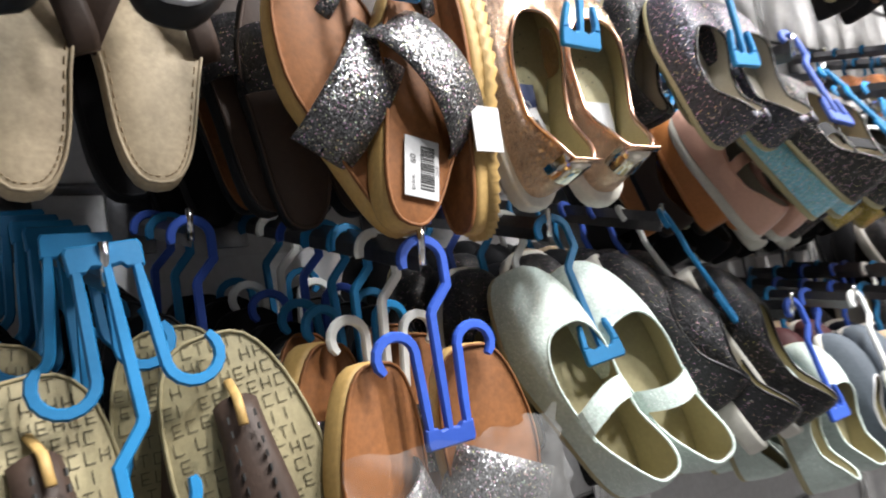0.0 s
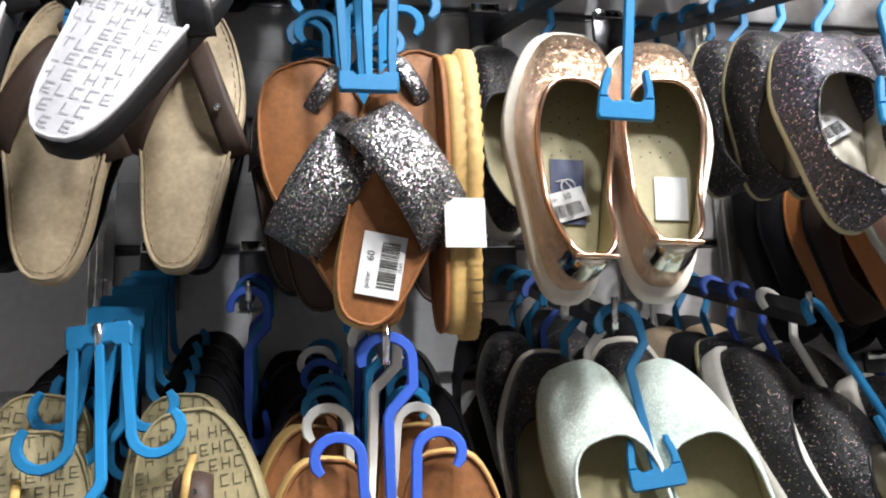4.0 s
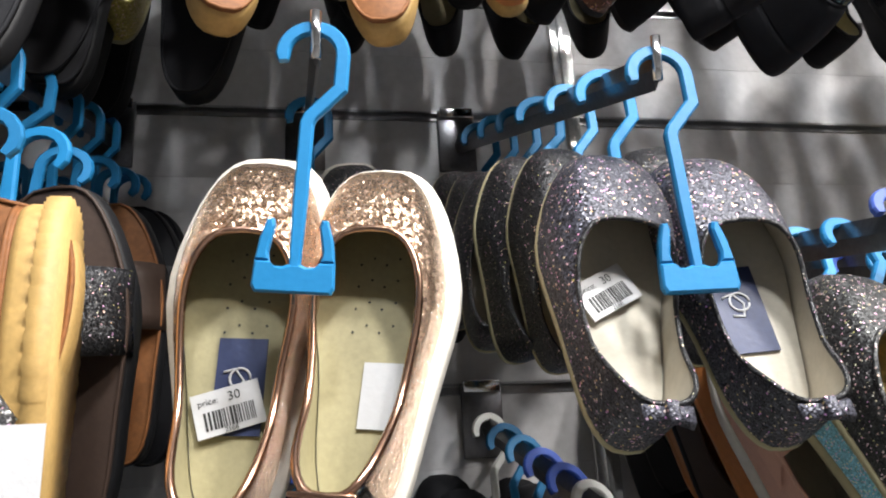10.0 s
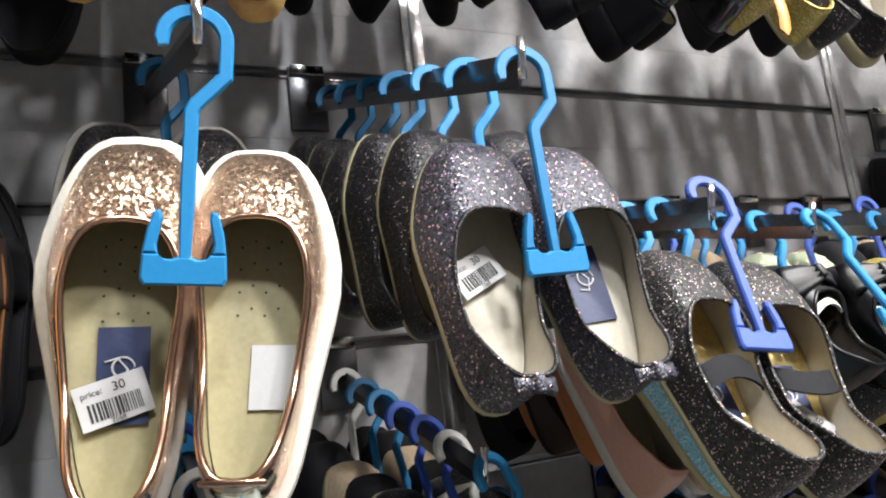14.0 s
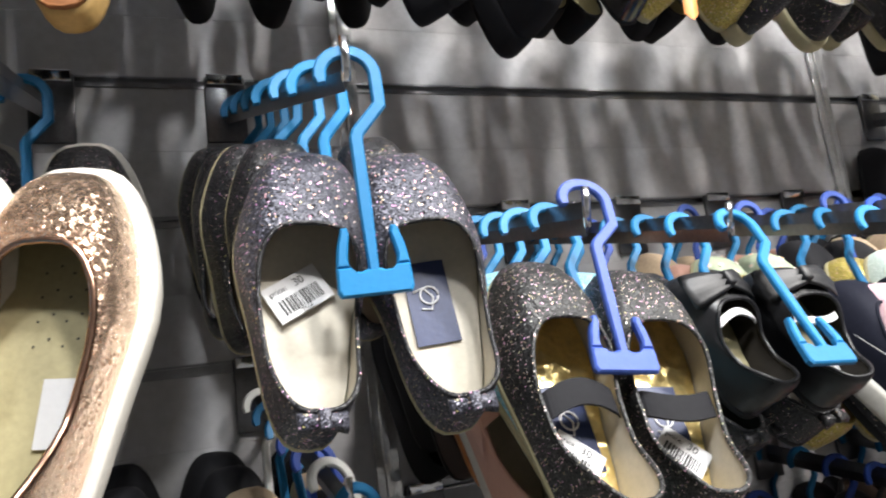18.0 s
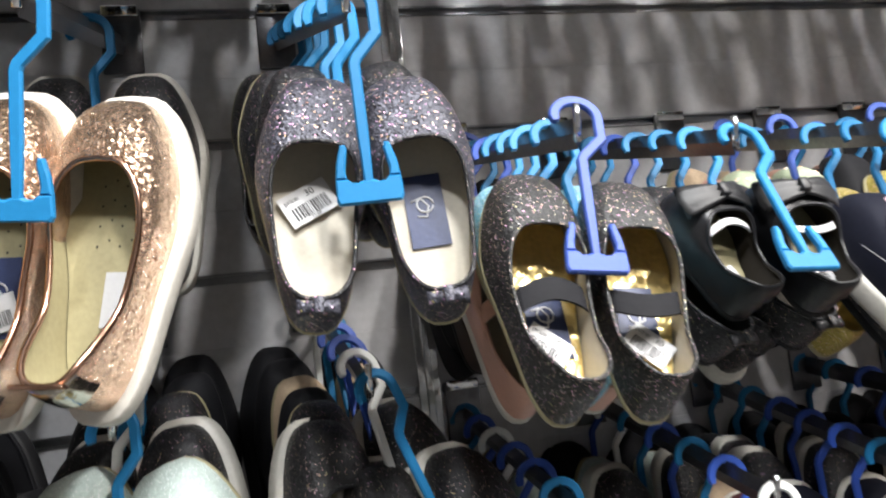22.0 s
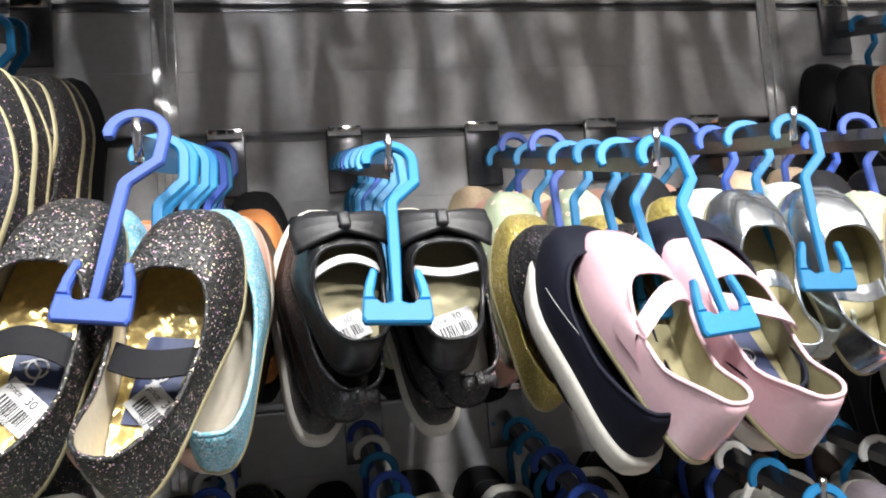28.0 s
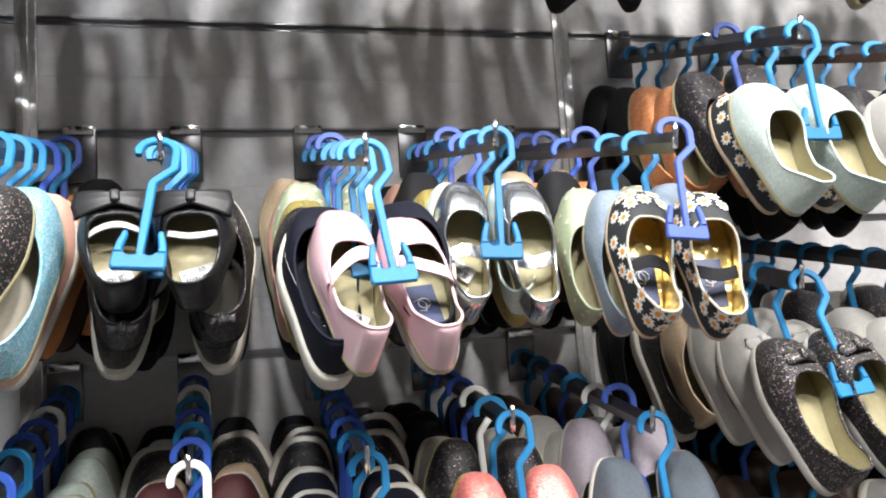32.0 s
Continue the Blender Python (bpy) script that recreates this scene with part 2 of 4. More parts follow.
glitter_strap = mat("gunmetal_sequin_strap", (0.12, 0.12, 0.125), 0.28, 0.7, glitter=620, spark=(0.85, 0.83, 0.78), spark2=(0.45, 0.6, 0.55), lean=0.8, few=0.7)
glitter_orange = mat("orange_glitter", (0.62, 0.24, 0.09), 0.4, 0.2, glitter=800, dark=0.7, spark=(0.9, 0.5, 0.3), spark2=(1, 0.6, 0.4), lean=0.5)
glitter_rust = mat("brown_copper_glitter", (0.10, 0.040, 0.020), 0.4, 0.3, glitter=900, dark=0.4, spark=(0.8, 0.45, 0.25), spark2=(0.5, 0.2, 0.1), lean=0.6)
orange_ribbon = mat("orange_satin_ribbon", (0.78, 0.30, 0.09), 0.4, var=0.1)
patent_black = mat("black_patent", (0.010, 0.010, 0.011), 0.18, coat=0.6, var=0.05)
peach_insole = mat("peach_beige_insole", (0.55, 0.37, 0.27), 0.55, var=0.1)
leather_black = mat("black_leather", (0.010, 0.010, 0.0115), 0.36, spec=0.35, foil=(150, 0.4))
cloth_black = mat("black_cloth", (0.010, 0.010, 0.012), 0.75, spec=0.18)
cloth_navy = mat("navy_canvas", (0.007, 0.008, 0.016), 0.75, spec=0.18)
patent_pink = mat("pale_pink_patent", (0.78, 0.52, 0.57), 0.22, coat=0.8, var=0.05)
peach_leather = mat("peach_leather", (0.56, 0.32, 0.25), 0.4, var=0.08)
silver_leather = mat("metallic_silver_leather", (0.52, 0.54, 0.56), 0.18, 0.92, foil=(22, 0.5))
grey_suede = mat("grey_suede", (0.34, 0.33, 0.31), 0.85, sheen=0.3, var=0.12)
grey_denim = mat("blue_grey_denim", (0.20, 0.25, 0.31), 0.8, var=0.3, fine=420)
slate_cloth = mat("slate_cloth", (0.07, 0.085, 0.105), 0.8, var=0.2)
lilac_cloth = mat("lilac_grey_cloth", (0.32, 0.28, 0.32), 0.7)
beige_suede = mat("beige_suede", (0.50, 0.38, 0.26), 0.8)
tan_leather = mat("tan_leather", (0.205, 0.080, 0.026), 0.62, spec=0.3, var=0.30, big=22)
brown_leather = mat("dark_brown_leather", (0.045, 0.028, 0.021), 0.55, spec=0.3)
black_satin = mat("black_satin_ribbon", (0.013, 0.013, 0.0145), 0.5, var=0.2, fine=500)
burgundy_cloth = mat("burgundy_cloth", (0.055, 0.010, 0.012), 0.7)
orange_leather = mat("rust_leather", (0.46, 0.17, 0.05), 0.45, var=0.15)
sage_leather = mat("sage_green_leather", (0.34, 0.39, 0.27), 0.45)
daisy_cloth = mat("charcoal_floral_cloth", (0.018, 0.021, 0.025), 0.7)
petal_white = mat("petal_white", (0.80, 0.78, 0.72), 0.7, each=0.02)
petal_orange = mat("petal_orange", (0.75, 0.28, 0.03), 0.7)
cork_beige = mat("beige_printed_footbed", (0.37, 0.295, 0.195), 0.65, var=0.25, big=25)
cork_olive = mat("olive_printed_footbed", (0.26, 0.22, 0.12), 0.65, var=0.2, big=25)
letter_white = mat("white_lettered_print", (0.44, 0.44, 0.47), 0.45, var=0.08)
ink_grey = mat("grey_print_ink", (0.20, 0.20, 0.22), 0.6)
ink_brown = mat("brown_print_ink", (0.30, 0.22, 0.13), 0.65)
ink_olive = mat("dark_olive_print_ink", (0.10, 0.085, 0.045), 0.65)
lamp_glow = bpy.data.materials.new("lamp_diffuser")
lamp_glow.use_nodes = True
lamp_glow.node_tree.nodes["Principled BSDF"].inputs["Emission Color"].default_value = (1, 0.98, 0.95, 1)
lamp_glow.node_tree.nodes["Principled BSDF"].inputs["Emission Strength"].default_value = 4


# ---- mesh helpers ----
def part(name, bm, material, parent=None, label="", smooth=True):
    me = bpy.data.meshes.new(name)
    bmesh.ops.recalc_face_normals(bm, faces=bm.faces)
    bm.to_mesh(me)
    bm.free()
    if smooth:
        for p in me.polygons:
            p.use_smooth = True
    me.materials.append(material)
    ob = new(name, me)
    if parent:
        ob.parent = parent
    if label:
        ob["label"] = label
    return ob


def box(bm, x0, x1, y0, y1, z0, z1, bevel=0.0):
    m = Matrix.Translation(((x0 + x1) / 2, (y0 + y1) / 2, (z0 + z1) / 2)) @ Matrix.Diagonal((x1 - x0, y1 - y0, z1 - z0, 1))
    r = bmesh.ops.create_cube(bm, size=1, matrix=m)
    if bevel:
        es = list({e for v in r["verts"] for e in v.link_edges})
        bmesh.ops.bevel(bm, geom=es, offset=bevel, segments=2, affect="EDGES", profile=0.5)
    return bm


def boxed(*a, bevel=0.0):
    return box(bmesh.new(), *a, bevel=bevel)


def sweep(bm, pts, ru, rv, closed=False, sides=8, up=(0, 1, 0)):
    """A tube of elliptical section along points: ru in the plane across up, rv along up."""
    pts = [Vector(p) for p in pts]
    up = Vector(up)
    rings, n = [], len(pts)
    for i, p in enumerate(pts):
        a = pts[i - 1] if (i or closed) else p
        b = pts[(i + 1) % n] if (i < n - 1 or closed) else p
        t = (b - a).normalized()
        s = t.cross(up)
        s = s.normalized() if s.length > 1e-6 else Vector((1, 0, 0))
        v = s.cross(t).normalized()
        rings.append([bm.verts.new(p + s * ru * math.cos(k * math.tau / sides) + v * rv * math.sin(k * math.tau / sides)) for k in range(sides)])
    for i in range(n if closed else n - 1):
        a, b = rings[i], rings[(i + 1) % n]
        for k in range(sides):
            bm.faces.new((a[k], a[(k + 1) % sides], b[(k + 1) % sides], b[k]))
    if not closed:
        bm.faces.new(rings[0])
        bm.faces.new(rings[-1])
    return bm


def grid_faces(bm, rows, closed=True):
    n = len(rows[0])
    for a, b in zip(rows, rows[1:]):
        for k in range(n if closed else n - 1):
            bm.faces.new((a[k], a[(k + 1) % n], b[(k + 1) % n], b[k]))


def arc(cx, cz, r, a0, a1, n, y=0.0):
    return [(cx + r * math.cos(a0 + (a1 - a0) * i / n), y, cz + r * math.sin(a0 + (a1 - a0) * i / n)) for i in range(n + 1)]


# ---- setting ----
WALL_Y, SLOT_M, PITCH = 1.10, 1.700, 0.1524
POSTS = (0.140, 0.887, 1.637, 2.384)
X0, X1 = -1.6, 4.0


def plain_wall(name, *a, material=None, label="", cat="wall"):
    ob = part(name, boxed(*a), material or wall_paint, smooth=False)
    return tagged(ob, label, cat, kind="structure")


wall_north = plain_wall("wall_north", X0, X1, WALL_Y + 0.02, WALL_Y + 0.17, 0, 2.9, label="shop wall behind grey slatted display boards")
# the other walls are unseen, added to close the room and bounce fill
plain_wall("wall_south", X0, X1, -2.35, -2.2, 0, 2.9, label="plain unseen wall across the aisle, added to close the room")
plain_wall("wall_west", X0 - 0.15, X0, -2.35, WALL_Y + 0.17, 0, 2.9, label="plain unseen side wall, added to close the room")
plain_wall("wall_east", X1, X1 + 0.15, -2.35, WALL_Y + 0.17, 0, 2.9, label="plain unseen side wall, added to close the room")
plain_wall("floor", X0, X1, -2.2, WALL_Y, -0.12, 0, material=floor_tile, label="grey stone tiled shop floor", cat="floor")
plain_wall("ceiling", X0, X1, -2.2, WALL_Y, 2.9, 3.02, material=ceiling_paint, label="grey painted shop ceiling", cat="ceiling")


def ceiling_light(x, y, sx, sy):
    e = tagged(new("ceiling_light"), "white square recessed ceiling light, switched on", "ceiling light", "ceiling lights")
    e.location = (x, y, 2.9)
    part("frame", boxed(-sx / 2 - 0.015, sx / 2 + 0.015, -sy / 2 - 0.015, sy / 2 + 0.015, -0.012, 0, bevel=0.003), ceiling_paint, e)
    part("diffuser", boxed(-sx / 2, sx / 2, -sy / 2, sy / 2, -0.016, -0.0125), lamp_glow, e)


for lx, ly in LAMPS:
    ceiling_light(lx, ly, 0.14, 0.14)


def plate(pts, thick=0.0058):
    """A flat moulded plate with rounded edges from an outline in x and z."""
    bm = bmesh.new()
    c = Vector((sum(p[0] for p in pts) / len(pts), 0, sum(p[2] for p in pts) / len(pts)))
    rows = []
    for y, g in ((-0.5, 0.0011), (-0.28, 0.0), (0.28, 0.0), (0.5, 0.0011)):
        rows.append([bm.verts.new((p[0] - math.copysign(min(g, abs(p[0] - c.x)), p[0] - c.x), y * thick, p[2] - math.copysign(min(g, abs(p[2] - c.z)), p[2] - c.z))) for p in pts])
    grid_faces(bm, rows)
    bm.faces.new(rows[0])
    bm.faces.new(rows[-1])
    bmesh.ops.recalc_face_normals(bm, faces=bm.faces)
    return bm


def ribbon(bm, pts, hw, ht):
    """A flat moulded strip with rounded edges along points in x and z; hw half its width, ht half its thickness."""
    pts = [Vector(p) for p in pts]
    rings, n = [], len(pts)
    for i, p in enumerate(pts):
        a = (p - pts[i - 1]).normalized() if i else (pts[1] - p).normalized()
        b = (pts[i + 1] - p).normalized() if i < n - 1 else a
        t = (a + b).normalized()
        side = Vector((t.z, 0, -t.x)) / max(0.75, t.dot(a))
        end = 0.72 if i in (0, n - 1) else 1.0
        rings.append([bm.verts.new(p + side * hw * u * end + Vector((0, ht * v, 0))) for u, v in ((1, 0.45), (0.72, 1), (-0.72, 1), (-1, 0.45), (-1, -0.45), (-0.72, -1), (0.72, -1), (1, -0.45))])
    grid_faces(bm, rings)
    bm.faces.new(rings[0])
    bm.faces.new(rings[-1])
    return bm


def hanger(kind, material, k=0.955):
    """A flat moulded shoe hanger; origin at the top of its hook, hanging down."""
    e = new("shoe_hanger")
    top = 0.150
    P = lambda pts: [(x, y, (z - top) * (k if z < 0.1 else 0.955)) if k > 0.9 else (x, y, max((z - top) * 0.955, -0.1225 + z * 0.9)) for x, y, z in pts]
    crook = arc(0, 0.1325, 0.0158, math.radians(196), 0, 14) + [(0.0158, 0, 0.1135), (0.0015, 0, 0.0965), (0.0, 0, 0.0925), (0, 0, 0.05), (0, 0, 0.010)]
    if kind == "plain":
        part("hook", ribbon(bmesh.new(), P(crook), 0.0037, 0.0026), material, e, smooth=False)
        half = [(0.0034, 0.0150), (0.0065, 0.0136), (0.0105, 0.0140), (0.0128, 0.0165), (0.0200, 0.0165), (0.0206, 0.003), (0.0190, 0.0)]
        part("base", plate(P([(x, 0, z) for x, z in half] + [(-x, 0, z) for x, z in reversed(half)])), material, e, smooth=False)
        for s in (-1, 1):
            part("prong", plate(P([(s * x, 0, z) for x, z in ((0.0128, 0.0165), (0.0136, 0.021), (0.0112, 0.0355), (0.0120, 0.0392), (0.0152, 0.0390), (0.0184, 0.028), (0.0200, 0.0165))])), material, e, smooth=False)
        return e
    # two long prongs that curl outwards; the upside-down one hangs by its base
    flip = kind == "double"
    Q = (lambda pts: [(-x * 1.14, y, 0.006 - z * 1.12) for x, y, z in pts]) if flip else (lambda pts: [(x * 1.08, y, z) for x, y, z in P(pts)])
    part("hook", ribbon(bmesh.new(), Q(crook), 0.0036, 0.0028), material, e, smooth=False)
    half = [(0.0034, 0.0130), (0.0080, 0.0122), (0.0105, 0.0150), (0.0185, 0.0150), (0.0190, 0.003), (0.0175, 0.0)]
    part("base", plate(Q([(x, 0, z) for x, z in half] + [(-x, 0, z) for x, z in reversed(half)])), material, e, smooth=False)
    for s in (-1, 1):
        c = [(s * 0.0145, 0, 0.008), (s * 0.0150, 0, 0.03), (s * 0.0165, 0, 0.066)]
        c += [(s * (0.0305 + 0.0140 * math.cos(a)), 0, 0.068 + 0.0140 * math.sin(a)) for a in [math.radians(175 - 22 * i) for i in range(11)]]
        part("prong", ribbon(bmesh.new(), Q(c), 0.0035, 0.0028), material, e, smooth=False)
    return e


# ---- shoes ----
NPHI = 40


def smooth(a, b, x):
    t = min(1, max(0, (x - a) / (b - a)))
    return t * t * (3 - 2 * t)


def half_width(s, W, side):
    """Half width of the sole at s (heel 0, toe 1); side +1 is the inner edge."""
    a = W / 2 * (0.72 + 0.28 * smooth(0.16, 0.68, s) - 0.06 * smooth(0.15, 0.4, s) * (1 - smooth(0.4, 0.62, s)) * (1.6 if side > 0 else 0.6))
    return a


def outline(c, L, W, inner, grow=0.0):
    """Points of the sole's edge, heel at the bottom, as (x, u)."""
    out = []
    for k in range(c):
        f = k * math.tau / c
        s = (1 + math.sin(f)) / 2
        side = 1 if math.cos(f) * inner > 0 else -1
        x = math.copysign(abs(math.cos(f)) ** (0.62 if s > 0.5 else 0.72), math.cos(f)) * half_width(s, W, side) + inner * 0.05 * W * smooth(0.6, 1, s)
        u = s * L
        r = 1 + grow / (W / 2)
        out.append((x * r, (u - L / 2) * (1 + grow / (L / 2)) + L / 2))
    return out


def shoe_frame(L, so, ts, hv):
    """Maps (x, u, w) of the lying shoe to the hanging one: toe up, opening to -y, the throat at the origin."""
    return lambda x, u, w: (x, 0.002 - (w - ts - hv), u - so * L)


def slab(c, L, W, inner, w0, w1, put, grow=0.0, bow=0.0015):
    bm = bmesh.new()
    rows = []
    for w, g in ((w0, grow - bow), (w0 + (w1 - w0) * 0.2, grow), (w0 + (w1 - w0) * 0.8, grow), (w1, grow - bow)):
        rows.append([bm.verts.new(put(x, u, w)) for x, u in outline(c, L, W, inner, g)])
    grid_faces(bm, rows)
    bm.faces.new(rows[0])
    bm.faces.new(rows[-1])
    return bm


rng_dots = [((n % 4 - 1.5) * 0.0075, (n // 4) / 3 + (n % 2) * 0.1) for n in range(16)]


def closed_shoe(name, inner, up, sole, insole, L=0.2, W=0.078, so=0.62, ts=0.010, hv=0.038, hs=0.026, hh=0.040, bind=None, lining=None,
                strap=None, bow=None, elastic=None, tag="", patch=False, flowers=None, heel_patch=None, plain_tag=False, stitch=None, sole_grow=0.0004, ow=0.88, strap_u=0.40, bow_k=1.0, heel_bow=None, tag_at=0.30, tag_turn=18, patch_at=0.36, strap_wide=0.013, dots=False, bind_r=0.0015, elastic_u=0.38, slant=0.004):
    """A closed shoe: sole, insole, upper shell with its lining, binding, and its trimmings."""
    e = new(name)
    put = shoe_frame(L, so, ts, hv)
    O = outline(NPHI, L, W, inner)
    I = []
    for k in range(NPHI):
        f = k * math.tau / NPHI
        s0, s1 = 0.045, so
        s = s0 + (s1 - s0) * (1 + math.sin(f)) / 2
        side = 1 if math.cos(f) * inner > 0 else -1
        x = math.copysign(abs(math.cos(f)) ** 0.66, math.cos(f)) * half_width(s, W, side) * ow
        I.append((x, s * L))

    def high(f):
        v = math.sin(f)
        return hs + (hv - hs) * smooth(0.1, 1.0, v) if v > 0 else hs + (hh - hs) * smooth(0.2, 1.0, -v)

    def surf(f, r, inset=0.0):
        k = f / math.tau * NPHI
        i, t = int(k) % NPHI, k - int(k)
        j = (i + 1) % NPHI
        ox, ou = O[i][0] * (1 - t) + O[j][0] * t, O[i][1] * (1 - t) + O[j][1] * t
        ix, iu = I[i][0] * (1 - t) + I[j][0] * t, I[i][1] * (1 - t) + I[j][1] * t
        ox, ou = ox * (1 - inset / (W / 2)), (ou - L / 2) * (1 - inset / (L / 2)) + L / 2
        a = r * math.pi / 2
        q, h = 1 - math.cos(a) ** 0.9, math.sin(a)
        return put(ox + (ix - ox) * q, ou + (iu - ou) * q, ts + (high(f) - inset * 0.6) * h)

    def shell(inset, r0, r1, nr=7):
        bm = bmesh.new()
        grid_faces(bm, [[bm.verts.new(surf(k * math.tau / NPHI, r0 + (r1 - r0) * j / nr, inset)) for k in range(NPHI)] for j in range(nr + 1)])
        return bm

    part("sole", slab(NPHI, L, W, inner, 0, ts, put, sole_grow), sole, e)
    part("upper", shell(0, 0, 1), up, e)
    part("lining", shell(0.0022, 0.02, 0.94), lining or insole, e)
    bm = bmesh.new()
    bm.faces.new([bm.verts.new(put(x, u, ts + 0.004)) for x, u in outline(NPHI, L, W, inner, -0.0035)])
    ins = part("insole", bm, insole, e)
    part("binding", sweep(bmesh.new(), [surf(k * math.tau / NPHI, 1) for k in range(NPHI)], bind_r, bind_r, closed=True, sides=6), bind or up, e)
    if strap or elastic:
        u0, wd, m, rise = (strap_u, max(0.015, strap_wide), strap, 0.012) if strap else (elastic_u, strap_wide, elastic, 0.006)
        bm = bmesh.new()
        fl = math.asin(max(-1, min(1, (u0 - 0.055) / (so - 0.055) * 2 - 1)))
        fo = math.asin(max(-1, min(1, 2 * u0 - 1)))
        a, b = Vector(surf(fl % math.tau, 0.98)), Vector(surf((math.pi - fl) % math.tau, 0.98))
        if strap:
            a, b = a + Vector((0.001, -0.001, 0)), b + Vector((-0.001, -0.001, 0))
            a.z, b.z = a.z + inner * slant, b.z - inner * slant
        else:
            a, b = a + Vector((-0.002, 0.003, 0)), b + Vector((0.002, 0.003, 0))
        rows = []
        for j in range(21):
            t = j / 20
            c = a.lerp(b, t) + Vector((0, -rise * math.sin(math.pi * t) ** 0.6, inner * 0.006 * math.sin(math.pi * t)))
            rows.append([bm.verts.new(c + Vector((0, dy, dz))) for dy, dz in ((-0.001, -wd / 2), (-0.0012, 0), (-0.001, wd / 2), (0.001, wd / 2), (0.001, -wd / 2))])
        grid_faces(bm, rows)
        part("strap", bm, m, e, smooth=False)
    if strap:
        bm = bmesh.new()
        rows = []
        for j in range(7):
            t = j / 6
            f0 = fo + (fl - fo) * t - 0.12
            f0 = (math.pi - f0 if inner > 0 else f0) % math.tau
            rows.append([bm.verts.new(Vector(surf((f0 + df) % math.tau, 0.30 + 0.70 * t)) + Vector((-inner * 0.0018, -0.0016, 0))) for df in (-0.15, -0.075, 0, 0.075, 0.15)])
        grid_faces(bm, rows, closed=False)
        part("strap_tab", bm, strap, e)
    if bow:
        c = Vector(surf(math.pi / 2, 0.9))
        bm = bmesh.new()
        for s in (-1, 1):
            rows = []
            for j in range(9):
                t = j / 8
                h = (0.0045 + 0.0080 * t ** 0.8) * bow_k
                x = s * 0.028 * bow_k * t
                back = c.y - 0.003 + 0.009 * t * t * bow_k
                folds = [(-1, 0.0), (-0.7, 0.0018), (-0.42, -0.0004), (-0.1, 0.0024), (0.25, -0.0002), (0.6, 0.002), (1, 0.0)]
                rows.append([bm.verts.new((c.x + x + s * 0.002 * math.cos(3 * v), back - 0.002 - w * (1.4 - t), c.z + 0.005 + h * v)) for v, w in folds] + [bm.verts.new((c.x + x, back, c.z + 0.005 + h * v)) for v in (0.9, -0.9)])
            grid_faces(bm, rows)
            bm.faces.new(rows[-1])
        part("bow", bm, bow, e)
        part("bow_knot", boxed(c.x - 0.004, c.x + 0.004, c.y - 0.010, c.y + 0.002, c.z, c.z + 0.012, bevel=0.002), bow, e)
    if heel_patch:
        bm = bmesh.new()
        rows = [[bm.verts.new(Vector(surf(math.radians(270 + 5 * (j - 6)), 0.35 + 0.62 * i / 5)) + Vector((0, -0.0012, -0.0012))) for j in range(13)] for i in range(6)]
        grid_faces(bm, rows, closed=False)
        part("heel_patch", bm, heel_patch, e)
        if ts > 0.015:
            c = Vector(surf(math.radians(270), 1.0))
            part("heel_tab", boxed(c.x - 0.015, c.x + 0.015, c.y - 0.007, c.y + 0.001, c.z - 0.0015, c.z + 0.0012, bevel=0.0008), bind or up, e)
    if dots:
        for n in range(16):
            c = put(rng_dots[n][0], (0.50 + 0.2 * rng_dots[n][1]) * L, ts + 0.0045)
            bm = bmesh.new()
            bm.faces.new([bm.verts.new((c[0] + 0.0008 * math.cos(a), c[1] - 0.0002, c[2] + 0.0008 * math.sin(a))) for a in [math.tau * i / 8 for i in range(8)]])
            part("vent_hole", bm, ink_black, e)
    if heel_bow:
        c = Vector(surf(math.radians(270), 0.97))
        bm = bmesh.new()
        for s in (-1, 1):
            rows = [[bm.verts.new((c.x + s * 0.012 * t, c.y - 0.002 + 0.002 * w + 0.003 * t, c.z - 0.004 + (0.0035 + 0.0025 * t) * v)) for v, w in ((-1, 1), (-0.6, -1), (0.6, -1), (1, 1))] for t in (0.0, 0.35, 0.7, 1.0)]
            grid_faces(bm, rows)
            bm.faces.new(rows[-1])
        box(bm, c.x - 0.003, c.x + 0.003, c.y - 0.0065, c.y, c.z - 0.009, c.z + 0.001, bevel=0.0012)
        part("heel_bow", bm, heel_bow, e)
    if stitch:
        for dx in (-1, 1):
            f = math.radians(90 + dx * 68)
            part("seam", sweep(bmesh.new(), [Vector(surf(f + dx * 0.5 * j / 8, 0.35 + 0.6 * j / 8)) + Vector((0, -0.0006, 0)) for j in range(9)], 0.00028, 0.00028, sides=4), stitch, e)
    if flowers:
        kinds = [(f, r) for f in range(8, 360, 26) for r in (0.35, 0.72)] + [(78, 0.55), (102, 0.55), (90, 0.25)]
        for n, (f, r) in enumerate(kinds):
            f = math.radians(f + (n * 37) % 11)
            c, cu, cv = (Vector(surf(f % math.tau, r)), Vector(surf((f + 0.05) % math.tau, r)), Vector(surf(f % math.tau, r + 0.05)))
            tu = (cu - c).normalized()
            nn = tu.cross(cv - c).normalized()
            tv = nn.cross(tu)
            if nn.y > 0 and abs(nn.y) > 0.2 or nn.x * c.x < 0 and abs(nn.y) < 0.2:
                nn = -nn
            size = 0.0062 * flowers
            bm = bmesh.new()
            q = c + nn * 0.0009
            ring = [bm.verts.new(q + (tu * math.cos(a) + tv * math.sin(a)) * size * (1 if i % 2 else 0.62)) for i, a in enumerate([math.tau * i / 18 for i in range(18)])]
            bm.faces.new(ring)
            fl = part("flower", bm, petal_white, e)
            bm = bmesh.new()
            q = c + nn * 0.0014
            bm.faces.new([bm.verts.new(q + (tu * math.cos(a) + tv * math.sin(a)) * size * 0.36) for a in [math.tau * i / 10 for i in range(10)]])
